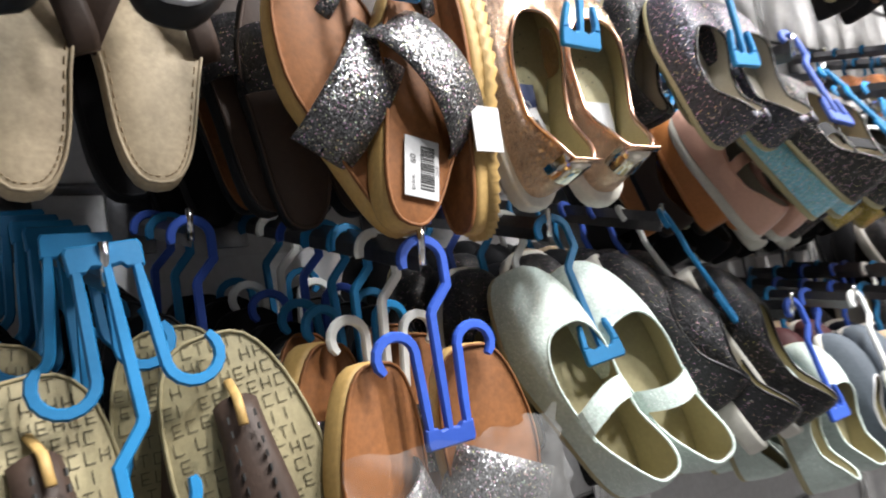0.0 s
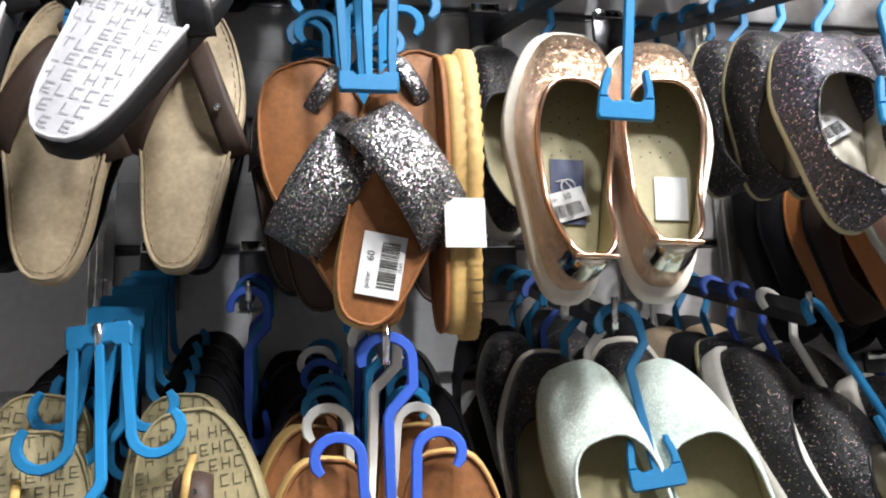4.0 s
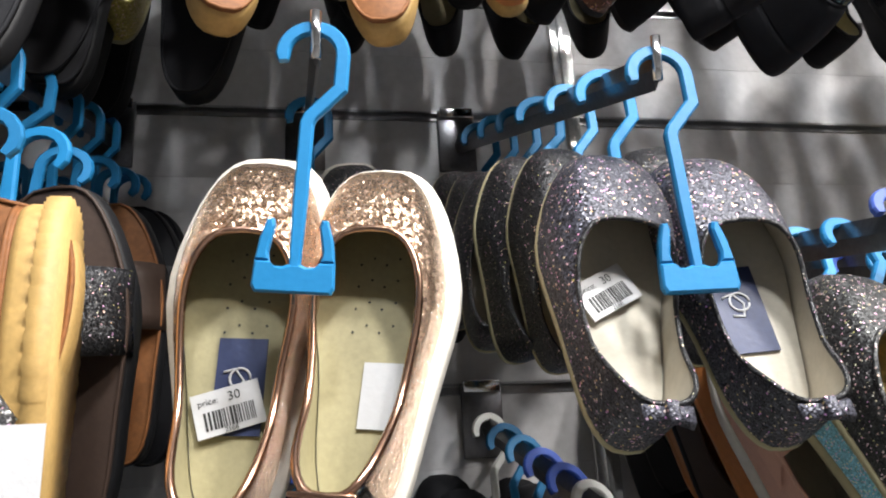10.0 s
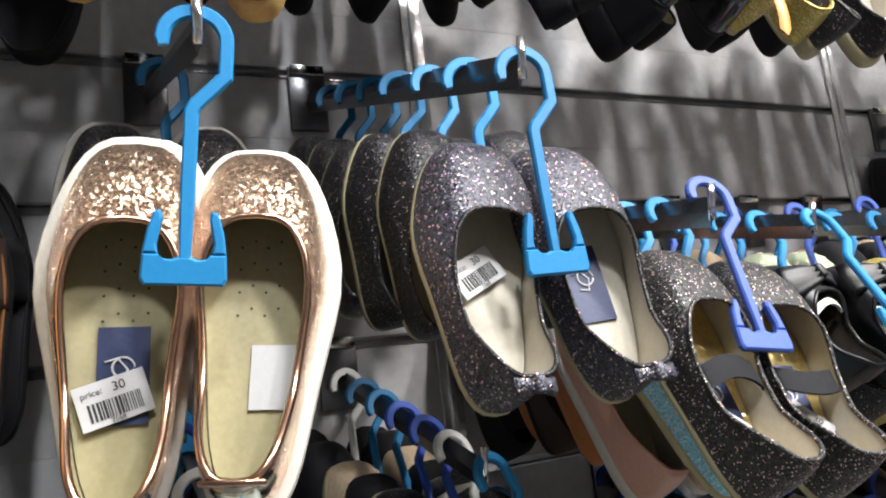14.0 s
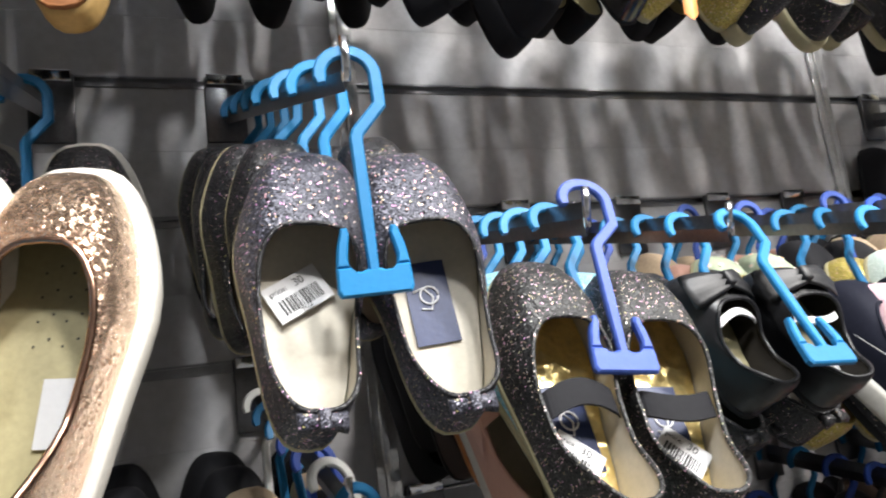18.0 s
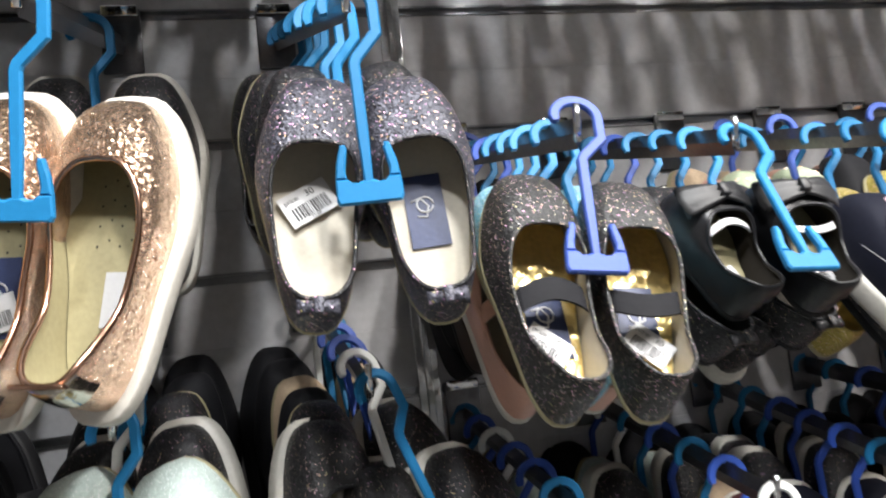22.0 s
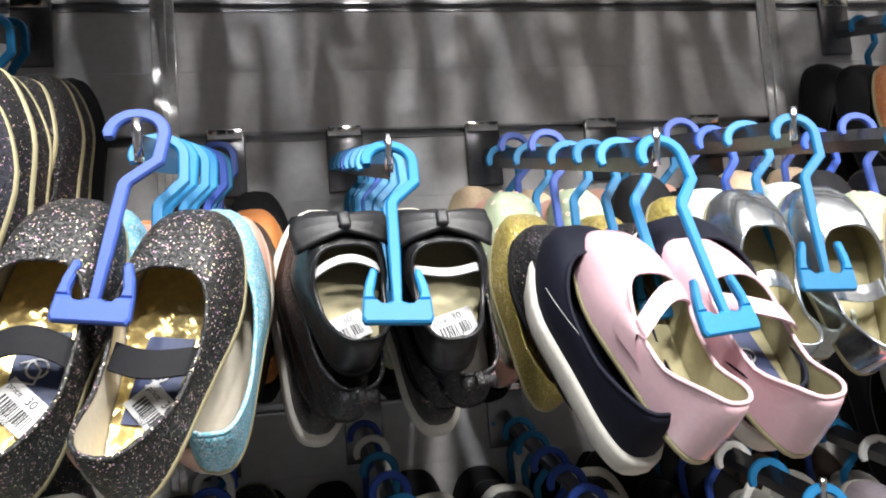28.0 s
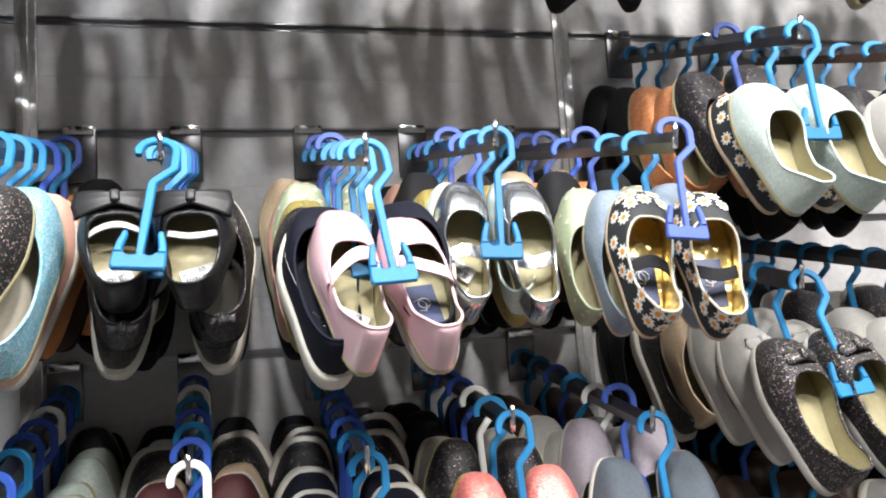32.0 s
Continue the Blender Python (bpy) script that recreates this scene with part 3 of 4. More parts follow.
            part("flower_centre", bm, petal_orange, fl)
    floor_w = ts + 0.0055
    if patch:
        c = put(0, patch_at * L, floor_w)
        p = part("insole_patch", boxed(c[0] - 0.013, c[0] + 0.013, c[1] - 0.0004, c[1] + 0.0008, c[2] - 0.026, c[2] + 0.026), navy_patch, e, "navy insole patch with pale emblem", smooth=False)
        bm = sweep(bmesh.new(), [(c[0] + dx, c[1] - 0.001, c[2] + dz) for dx, _, dz in arc(0, 0.004, 0.0055, 0, math.tau * 0.97, 14)], 0.0007, 0.0004, sides=5)
        sweep(bm, [(c[0] + dx, c[1] - 0.001, c[2] + dz) for dx, dz in ((-0.009, 0.007), (-0.003, 0.009), (0.002, 0.003), (0.0, -0.005), (-0.006, -0.004))], 0.0007, 0.0004, sides=5)
        part("emblem", bm, paper_white, p)
    if tag:
        price_tag(e, put(-0.004 * inner, tag_at * L, floor_w + 0.001), tag, tag_turn, W * 0.44, W * 0.29)
    if plain_tag:
        c = put(0.010, 0.33 * L, floor_w)
        part("sticker", boxed(c[0] - 0.012, c[0] + 0.012, c[1] - 0.0005, c[1] + 0.0006, c[2] - 0.018, c[2] + 0.018), paper_white, e, "blank white sticker", smooth=False)
    return e


def words(text, size):
    cu = bpy.data.curves.new("words", "FONT")
    cu.body, cu.size, cu.align_x, cu.align_y = text, size, "CENTER", "CENTER"
    ob = bpy.data.objects.new("words", cu)
    me = bpy.data.meshes.new_from_object(ob)
    bpy.data.objects.remove(ob)
    return me


TEXTS = {}


def price_tag(e, c, text, turn, sx=0.036, sz=0.023):
    """A paper price label: white card, price in figures, barcode strokes."""
    t = part("price_label", boxed(-sx / 2, sx / 2, -0.0004, 0.0004, -sz / 2, sz / 2, bevel=0.0002), paper_white, e, "white price label with barcode", smooth=False)
    t.matrix_basis = Matrix.Translation(c) @ pose(0, -0.0015, 0, 0, -turn, 0)
    bm = bmesh.new()
    rnd = random.Random(5)
    x = -sx * 0.36
    while x < sx * 0.36:
        w = rnd.choice((0.0005, 0.0008, 0.0013))
        box(bm, x, x + w, -0.0007, -0.00045, -sz * 0.36, sz * 0.05)
        x += w + rnd.choice((0.0005, 0.0009))
    tagged(part("barcode", bm, ink_black, t, smooth=False), kind="stuff")
    for key, size, dx, dz in (("price:", 0.0048, -sx * 0.26, sz * 0.27), (text, 0.0068, sx * 0.12, sz * 0.27), ("2568", 0.0036, 0.0, -sz * 0.43)):
        if (key, size) not in TEXTS:
            me = words(key, size)
            me.materials.append(ink_black)
            TEXTS[key, size] = me
        w = new("lettering", TEXTS[key, size])
        w.parent = t
        w.matrix_basis = pose(dx, -0.0008, dz, 90, 0, 0)


def strap_over(name, e, put, L, W, u0, u1, wd, ts, rise, material, side0=-1, side1=1, n=16, thick=0.0022, x0=None, x1=None):
    """A band from one edge of a footbed over to the other."""
    bm = bmesh.new()
    rows = []
    xa = side0 * W * 0.47 if x0 is None else x0
    xb = side1 * W * 0.47 if x1 is None else x1
    for j in range(n + 1):
        t = j / n
        x = xa + (xb - xa) * t
        u = (u0 + (u1 - u0) * t) * L
        w = ts - 0.004 + rise * math.sin(math.pi * t) ** 0.55
        d = Vector((u1 * L - u0 * L, -(xb - xa))).normalized() * wd / 2
        ring = []
        for k, g in ((-1, 0), (-0.5, 0.001), (0.5, 0.001), (1, 0), (1, -thick), (-1, -thick)):
            ring.append(bm.verts.new(put(x + d.x * k * 1.0, u + d.y * k, w + g)))
        rows.append(ring)
    grid_faces(bm, rows)
    bm.faces.new(rows[0])
    bm.faces.new(rows[-1])
    return part(name, bm, material, e)


def sandal(name, inner, bed, sole, kind, L=0.2, W=0.084, ts=0.020, strap=None, so=0.86, tag="", ridged=False, ink=None, wrap=False, tongue=False, stitched=False):
    """An open sandal on a thick footbed; kind says how its straps run."""
    e = new(name)
    put = shoe_frame(L, so, ts, 0.012)
    part("sole", slab(NPHI, L, W, inner, 0, ts - 0.003, put, 0.0), sole, e)
    if ridged:
        bm = bmesh.new()
        lo, hi = outline(110, L, W, inner, 0.0002), outline(110, L, W, inner, 0.0042)
        rows = [[bm.verts.new(put(*(hi if k % 2 else lo)[k], w)) for k in range(110)] for w in (0.009, -0.001)]
        grid_faces(bm, rows)
        bm.faces.new(rows[0])
        bm.faces.new(rows[-1])
        part("tread", bm, sole, e)
    part("footbed", slab(NPHI, L, W, inner, ts - 0.003, ts, put, -0.0015), bed, e)
    rim = [put(x, u, ts) for x, u in outline(NPHI, L, W, inner, -0.002)]
    part("footbed_rim", sweep(bmesh.new(), rim, 0.0013, 0.0016, closed=True, sides=6), bed, e)
    if ink:
        # scattered block strokes of an unreadable print
        bm = bmesh.new()
        rnd = random.Random(3)
        v = 0.03 * L
        while v < 0.97 * L:
            hw = half_width(v / L, W, -1) * 0.86 * min(1, math.sqrt(max(0.0, 1 - (2 * v / L - 1) ** 2)) * 1.25)
            x = -hw + rnd.uniform(0, 0.004)
            while x < hw - 0.006:
                t = 0.0007
                for kx, kv, lx, lv in rnd.choice((((0, 0, 0, 7), (5, 0, 0, 7), (0, 3, 5, 0)), ((0, 0, 5, 0), (0, 7, 5, 0), (0, 0, 0, 7)), ((2, 0, 0, 7), (0, 7, 5, 0)), ((0, 0, 0, 7), (0, 0, 5, 0)), ((0, 0, 0, 7), (0, 0, 5, 0), (0, 3, 4, 0), (0, 7, 5, 0)), ((0, 0, 0, 7),))):
                    xa, xb, va, vb = x + kx * 0.001, x + (kx + lx) * 0.001 + t, v + kv * 0.001, v + (kv + lv) * 0.001 + t
                    bm.faces.new([bm.verts.new(put(px, pv, ts + 0.0006)) for px, pv in ((xa, va), (xb, va), (xb, vb), (xa, vb))])
                x += 0.0085 if rnd.random() > 0.2 else 0.013
            v += 0.011
        tagged(part("printed_pattern", bm, ink, e, smooth=False), kind="stuff")
    if kind == "cross":
        strap_over("strap", e, put, L, W, 0.69, 0.37, 0.044, ts, 0.028, strap, inner, -inner)
        strap_over("upper_strap", e, put, L, W, 0.93, 0.80, 0.012, ts, 0.010, strap, x0=inner * W * 0.40, x1=inner * W * 0.02)
    elif kind == "band":
        strap_over("strap", e, put, L, W, 0.58, 0.40, 0.044, ts, 0.030, strap, inner, -inner)
    elif kind == "thong":
        for s in (-1, 1):
            strap_over("strap", e, put, L, W, 0.42, 0.85, 0.020, ts, 0.020, strap, x0=s * W * 0.46, x1=0.0)
        part("toe_post", sweep(bmesh.new(), [put(0, 0.85 * L, ts - 0.002), put(0, 0.855 * L, ts + 0.012)], 0.005, 0.005), strap, e)
        c = put(W * 0.30, 0.55 * L, ts + 0.018)
        part("stud", sweep(bmesh.new(), [c, (c[0], c[1] - 0.004, c[2])], 0.003, 0.003, up=(0, 0, 1)), chrome, e)
    elif kind == "wide":
        strap_over("strap", e, put, L, W, 0.62, 0.60, 0.050, ts, 0.034, strap)
    if tag:
        price_tag(e, put(0.002, 0.21 * L, ts + 0.001), tag, 98, 0.042, 0.029)
    if tongue:
        bm = bmesh.new()
        rows = []
        for j in range(10):
            t = j / 9
            u, hw = (0.80 - 0.46 * t) * L, 0.0135 + 0.009 * smooth(0, 1, t)
            lift = ts + 0.004 + 0.018 * math.sin(math.pi * min(0.5, t * 0.7 + 0.12))
            rows.append([bm.verts.new(put(hw * k, u + 0.005 * (1 - k * k) * (1 - t), lift - 0.006 * k * k + g)) for k, g in ((-1, 0), (-0.6, 0), (0, 0), (0.6, 0), (1, 0), (1, -0.003), (0, -0.003), (-1, -0.003))])
        grid_faces(bm, rows)
        bm.faces.new(rows[0])
        bm.faces.new(rows[-1])
        part("tongue", bm, strap, e)
        part("lace", sweep(bmesh.new(), [put(0, 0.86 * L, ts + 0.001), put(0.001, 0.81 * L, ts + 0.015), put(0, 0.74 * L, ts + 0.022)], 0.0030, 0.0016), rubber_tan, e, "tan leather lace through the tongue")
        for dx in (-0.008, 0.008):
            bm = bmesh.new()
            for j in range(9):
                c = put(dx, (0.76 - 0.035 * j) * L, ts + 0.0225)
                box(bm, c[0] - 0.0006, c[0] + 0.0006, c[1] - 0.0006, c[1] + 0.003, c[2] - 0.002, c[2] + 0.002)
            part("stitching", bm, ink_black, e, smooth=False)
    if stitched:
        bm = bmesh.new()
        edge = outline(132, L, W, inner, -0.0065)
        for k in range(0, 132, 2):
            (xa, ua), (xb, ub) = edge[k], edge[(k + 1) % 132]
            sweep(bm, [put(xa, ua, ts + 0.0004), put(xb, ub, ts + 0.0004)], 0.0006, 0.0006, sides=4)
        part("stitching", bm, ink_brown, e, smooth=False)
    if wrap:
        x, u = max(outline(80, L, W, inner), key=lambda q: -abs(q[1] - 0.36 * L) - (0 if q[0] > 0 else 9))
        a, b = put(x + 0.0055, u, -0.002), put(x + 0.0055, u, ts + 0.003)
        part("wrap_label", boxed(a[0], a[0] + 0.0008, b[1], a[1], a[2] - 0.012, a[2] + 0.021), paper_white, e, "blank white paper sticker", smooth=False)
    return e


STYLES = {
    "copper": ("crinkled copper foil slip-on shoe with white sole", dict(up=copper_foil, sole=rubber_white, insole=insole_beige, L=0.21, W=0.081, so=0.728, ts=0.017, bind=copper_trim, heel_patch=mirror_patch, patch=1, tag="30", sole_grow=0.0085, ow=0.81, dots=1, bind_r=0.0022, hh=0.058, hs=0.03)),
    "glit": ("dark violet glitter ballet flat with bow at heel", dict(up=glitter_dark, sole=rubber_cream, insole=insole_cream, L=0.18, W=0.079, so=0.63, ts=0.006, bind=glitter_black, patch=1, tag="30", ow=0.86, heel_bow=glitter_dark, tag_at=0.47, tag_turn=32, patch_at=0.42, hh=0.046, hs=0.026)),
    "glitelastic": ("charcoal glitter flat with black elastic strap and gold lining", dict(up=glitter_grey, sole=rubber_cream, insole=insole_gold, L=0.182, W=0.068, so=0.655, ts=0.006, elastic=cloth_black, patch=1, tag="30", tag_turn=-40, tag_at=0.26, ow=0.92, strap_wide=0.016, hh=0.046, hs=0.026, lining=insole_cream)),
    "glitblack": ("black glitter ballet flat with yellowed sole", dict(up=glitter_black, sole=rubber_cream, insole=insole_cream, L=0.152, W=0.064, so=0.58, ts=0.006, sole_grow=0.0006, ow=0.74)),
    "bow": ("black leather flat with bow on the toe", dict(up=leather_black, sole=rubber_black, insole=insole_beige, L=0.114, W=0.066, so=0.64, ts=0.006, bow=black_satin, tag="30", lining=lining_dark, elastic=paper_white, tag_at=0.24, strap_wide=0.0055, ow=0.86, hh=0.038, hs=0.026, bow_k=1.16, elastic_u=0.5, heel_patch=leather_black)),
    "pink": ("pale pink patent mary jane shoe", dict(up=patent_pink, sole=rubber_cream, insole=insole_beige, L=0.182, W=0.062, so=0.63, ts=0.006, strap=patent_pink, patch=1, tag="30", tag_at=0.27, tag_turn=-32, ow=0.9, strap_u=0.46, hh=0.048, hs=0.028, slant=0.012)),
    "silver": ("metallic silver mary jane shoe", dict(up=silver_leather, sole=rubber_cream, insole=insole_beige, L=0.156, W=0.06, so=0.68, ts=0.006, elastic=silver_leather, tag="30", tag_turn=-35, tag_at=0.34, ow=0.9, hh=0.046, hs=0.026)),
    "daisy": ("charcoal flat printed with white daisies, gold lining", dict(up=daisy_cloth, sole=beige_suede, insole=insole_gold, L=0.16, W=0.062, so=0.7, ts=0.007, elastic=cloth_black, patch=1, flowers=1.4, bind=insole_cream, ow=0.9, hh=0.044, hs=0.026)),
    "mintflat": ("pale mint glitter ballet flat", dict(up=glitter_mint, sole=rubber_cream, insole=insole_beige, L=0.16, W=0.062, so=0.64, ts=0.007, hh=0.048, hs=0.026)),
    "mintstrap": ("pale mint glitter mary jane with wide strap", dict(up=glitter_mint, sole=rubber_cream, insole=insole_beige, L=0.226, W=0.089, so=0.7, ts=0.008, strap=glitter_mint, strap_wide=0.021, strap_u=0.36, hh=0.06, hs=0.032)),
    "blacksneak": ("black slip-on shoe with white rubber sole", dict(up=glitter_black, sole=rubber_white, insole=insole_beige, L=0.2, W=0.076, so=0.66, ts=0.020, bind=leather_black, sole_grow=0.006, hh=0.046)),
    "navysneak": ("navy canvas slip-on shoe with white sole", dict(up=cloth_navy, sole=rubber_white, insole=cloth_navy, L=0.185, W=0.076, so=0.74, ts=0.020, stitch=paper_white, sole_grow=0.0045)),
    "bigglit": ("black glitter flat with small bow at the heel", dict(up=glitter_black, sole=rubber_black, insole=lining_dark, L=0.165, W=0.074, so=0.62, ts=0.007, heel_bow=glitter_black, ow=0.88, lining=lining_dark)),
    # filler pairs, added so that gaps behind and above the stock turn dark
    "fillblack": ("black cloth flat with dark insole, added to deepen the shade", dict(up=cloth_black, sole=rubber_black, insole=lining_dark, L=0.225, W=0.076, so=0.74, ts=0.007)),
    "blacksuede": ("black cloth ballet flat", dict(up=cloth_black, sole=rubber_black, insole=insole_beige, L=0.165, W=0.064, so=0.64, ts=0.006)),
    # hung behind the top row only to cast shade on the wall
    "shadeshort": ("small black cloth flat, added to shade the wall", dict(up=cloth_black, sole=rubber_black, insole=insole_beige, L=0.138, W=0.066, so=0.64, ts=0.006)),
    "rustheel": ("rust and tan slip-on with clear toe", dict(up=orange_leather, sole=rubber_tan, insole=insole_beige, L=0.185, W=0.064, so=0.66, ts=0.012)),
    "rustglit": ("brown copper glitter ballet flat", dict(up=glitter_rust, sole=rubber_black, insole=lining_dark, L=0.18, W=0.060, so=0.66, ts=0.006)),
    "patent": ("black patent ballet flat", dict(up=patent_black, sole=rubber_black, insole=insole_cream, L=0.18, W=0.062, so=0.66, ts=0.006)),
    "clearsole": ("black glitter flat on a pale clear sole", dict(up=glitter_black, sole=rubber_cream, insole=insole_cream, L=0.185, W=0.066, so=0.66, ts=0.016, sole_grow=0.003)),
    "wedge": ("black velvet wedge shoe with thick heel", dict(up=cloth_black, sole=cloth_black, insole=peach_insole, L=0.215, W=0.066, so=0.66, ts=0.030)),
    "blueglit": ("sky blue glitter flat shoe", dict(up=glitter_blue, sole=rubber_cream, insole=insole_cream, L=0.186, W=0.068, so=0.64, ts=0.007)),
    "peach": ("peach leather mary jane with white sole", dict(up=peach_leather, sole=rubber_white, insole=insole_cream, L=0.19, W=0.068, so=0.64, ts=0.012, strap=peach_leather)),
    "sageflower": ("sage green flat with small orange flowers", dict(up=sage_leather, sole=rubber_cream, insole=insole_beige, L=0.165, W=0.064, so=0.64, ts=0.006, flowers=0.5)),
    "denim": ("blue-grey denim flat with beige sole", dict(up=grey_denim, sole=beige_suede, insole=insole_beige, L=0.165, W=0.064, so=0.64, ts=0.008)),
    "orange": ("orange glitter ballet flat", dict(up=glitter_orange, sole=rubber_cream, insole=insole_beige, L=0.165, W=0.064, so=0.64, ts=0.006)),
    "rust": ("rust brown leather flat", dict(up=orange_leather, sole=orange_leather, insole=insole_beige, L=0.165, W=0.064, so=0.64, ts=0.006)),
    "goldglit": ("gold glitter flat with yellowed sole", dict(up=glitter_gold, sole=rubber_cream, insole=insole_gold, L=0.178, W=0.066, so=0.64, ts=0.006)),
    "coral": ("coral and yellow glitter flat", dict(up=glitter_coral, sole=glitter_gold, insole=insole_beige, L=0.165, W=0.064, so=0.68, ts=0.008)),
    "greybow": ("grey suede slip-on with bow and pale sole", dict(up=grey_suede, sole=rubber_white, insole=insole_beige, L=0.165, W=0.064, so=0.68, ts=0.012, bow=grey_suede, bow_k=0.62)),
    "grey": ("grey suede slip-on shoe with pale sole", dict(up=grey_suede, sole=rubber_white, insole=insole_beige, L=0.165, W=0.064, so=0.66, ts=0.014)),
    "glitsneak": ("charcoal glitter slip-on with bow and white sole", dict(up=glitter_grey, sole=rubber_white, insole=insole_beige, L=0.165, W=0.064, so=0.68, ts=0.014, bow=glitter_grey, bow_k=0.62, hh=0.048, hs=0.028)),
    "slate": ("slate cloth slip-on shoe with pale trim", dict(up=slate_cloth, sole=rubber_white, insole=insole_beige, L=0.165, W=0.064, so=0.60, ts=0.010, bind=paper_white)),
    "lilac": ("lilac grey cloth slip-on shoe", dict(up=lilac_cloth, sole=rubber_white, insole=insole_beige, L=0.165, W=0.064, so=0.60, ts=0.010)),
    "burgundy": ("burgundy cloth slip-on with cream sole edge", dict(up=burgundy_cloth, sole=rubber_white, insole=insole_beige, L=0.165, W=0.064, so=0.60, ts=0.012)),
    "brownflat": ("dark brown leather flat", dict(up=brown_leather, sole=rubber_black, insole=tan_leather, L=0.165, W=0.064, so=0.66, ts=0.008)),
    "beige": ("beige suede flat with pale insole", dict(up=beige_suede, sole=rubber_cream, insole=insole_beige, L=0.165, W=0.064, so=0.66, ts=0.008)),
    "crosssandal": ("tan leather sandal with crossed gunmetal sequin straps", dict(bed=tan_leather, sole=rubber_tan, kind="cross", strap=glitter_strap, L=0.2, W=0.088, ts=0.022, ridged=False, tag="60")),
    "seqsandal": ("tan leather sandal with slanting gunmetal sequin band", dict(bed=tan_leather, sole=rubber_tan, kind="band", strap=glitter_strap, L=0.205, W=0.080, ts=0.020)),
    "crepesandal": ("tan sandal on a thick ridged crepe sole", dict(bed=tan_leather, sole=rubber_tan, kind="plain", strap=glitter_strap, L=0.196, W=0.066, ts=0.023, ridged=True, wrap=True)),
    "blackwide": ("black sandal with wide black strap", dict(bed=cloth_black, sole=rubber_black, kind="wide", strap=leather_black, L=0.22, W=0.088, ts=0.018)),
    "tansandal": ("tan leather sandal with sequin strap on crepe sole", dict(bed=tan_leather, sole=rubber_tan, kind="wide", strap=glitter_strap, L=0.205, W=0.08, ts=0.024)),
    "thong": ("beige printed thong sandal with dark brown strap", dict(bed=cork_beige, sole=cork_beige, kind="thong", strap=brown_leather, L=0.225, W=0.088, ts=0.016, ink=None, stitched=True)),
    "olivethong": ("olive printed thong sandal with dark brown strap", dict(bed=cork_olive, sole=cork_olive, kind="tongue", strap=brown_leather, L=0.24, W=0.098, ts=0.016, ink=ink_olive, tongue=True)),
    "letterthong": ("white lettered thong sandal with black strap", dict(bed=letter_white, sole=rubber_black, kind="thong", strap=leather_black, L=0.225, W=0.09, ts=0.018, ink=ink_grey)),
    # the shade on these rear sandals is put into the dark bed colour
    "shadedwide": ("brown sandal, bed darkened for shade, with black sequin strap", dict(bed=brown_leather, sole=rubber_black, kind="wide", strap=glitter_black, L=0.205, W=0.080, ts=0.018)),
    "brownwide": ("tan sandal with dark brown wide strap", dict(bed=tan_leather, sole=rubber_black, kind="wide", strap=brown_leather, L=0.2, W=0.078, ts=0.018)),
}
BUILT = {}


def place_shoe(style, inner, m):
    if (style, inner) not in BUILT:
        label, kw = STYLES[style]
        kw = dict(kw)
        sort = "sandal" if "kind" in kw else "mary_jane" if kw.get("strap") or kw.get("elastic") else "slip_on_shoe" if kw["ts"] >= 0.01 else "ballet_flat"
        if inner < 0 and style in ("copper", "silver"):
            kw.pop("patch", 0), kw.pop("tag", 0)
            kw["plain_tag"] = style == "copper"
        if style in ("glit",):
            kw.pop("tag" if inner < 0 else "patch", 0)
        if style == "pink":
            kw.pop("patch" if inner > 0 else "tag", 0)
        if style == "crosssandal" and inner > 0:
            kw.pop("tag", 0)
        if "kind" in kw:
            ob = sandal("sandal", inner, **kw)
        else:
            ob = closed_shoe(sort, inner, **kw)
        tagged(ob, label, sort.replace("_", " "), "shoes on hangers")
        ob.matrix_basis = m
        BUILT[style, inner] = ob
        return ob
    return copy_thing(BUILT[style, inner], m)


HCOL = {"b": (blue_plastic, "sky blue"), "r": (royal_plastic, "royal blue"), "v": (violet_plastic, "periwinkle blue"), "w": (white_plastic, "white")}
HBUILT = {}


def place_hanger(kind, col, m):
    if (kind, col) not in HBUILT:
        material, cname = HCOL[col]
        ob = tagged(hanger(kind, material, 0.8 if col == "v" else 0.955), f"{cname} moulded plastic shoe hanger on a display arm", "hanger", "shoe hangers")
        ob.matrix_basis = m
        HBUILT[kind, col] = ob
        return ob
    return copy_thing(HBUILT[kind, col], m)


def display_arm(name, bx, slot, tip):
    """A flat steel arm clipped into a slot of the wall, sloping down to a bright stop at its tip."""
    e = tagged(new("display_arm"), "dark chromed steel display arm clipped into the slatted wall", "display arm", "display arms")
    e.location = (bx, WALL_Y, slot)
    part("bracket", boxed(-0.021, 0.021, -0.006, -0.001, -0.068, 0.006, bevel=0.0012), arm_steel, e)
    part("clip", boxed(-0.019, 0.019, -0.010, -0.0065, -0.004, 0.008, bevel=0.001), chrome, e)
    t = Vector(tip) - e.location + Vector((0, 0, -0.013))
    a = Vector((0, -0.006, -0.036))
    part("bar", sweep(bmesh.new(), [a, a.lerp(t, 0.5), t], 0.0032, 0.011, sides=4, up=(0, 0, 1)), arm_steel, e, smooth=False)
    bm = sweep(bmesh.new(), [t + Vector((0, 0.0, -0.006)), t + Vector((0, -0.002, 0.008)), t + Vector((0, -0.004, 0.020))], 0.0030, 0.0026)
    part("stop", bm, chrome, e)
    return a + e.location, t + e.location


rng = random.Random(11)


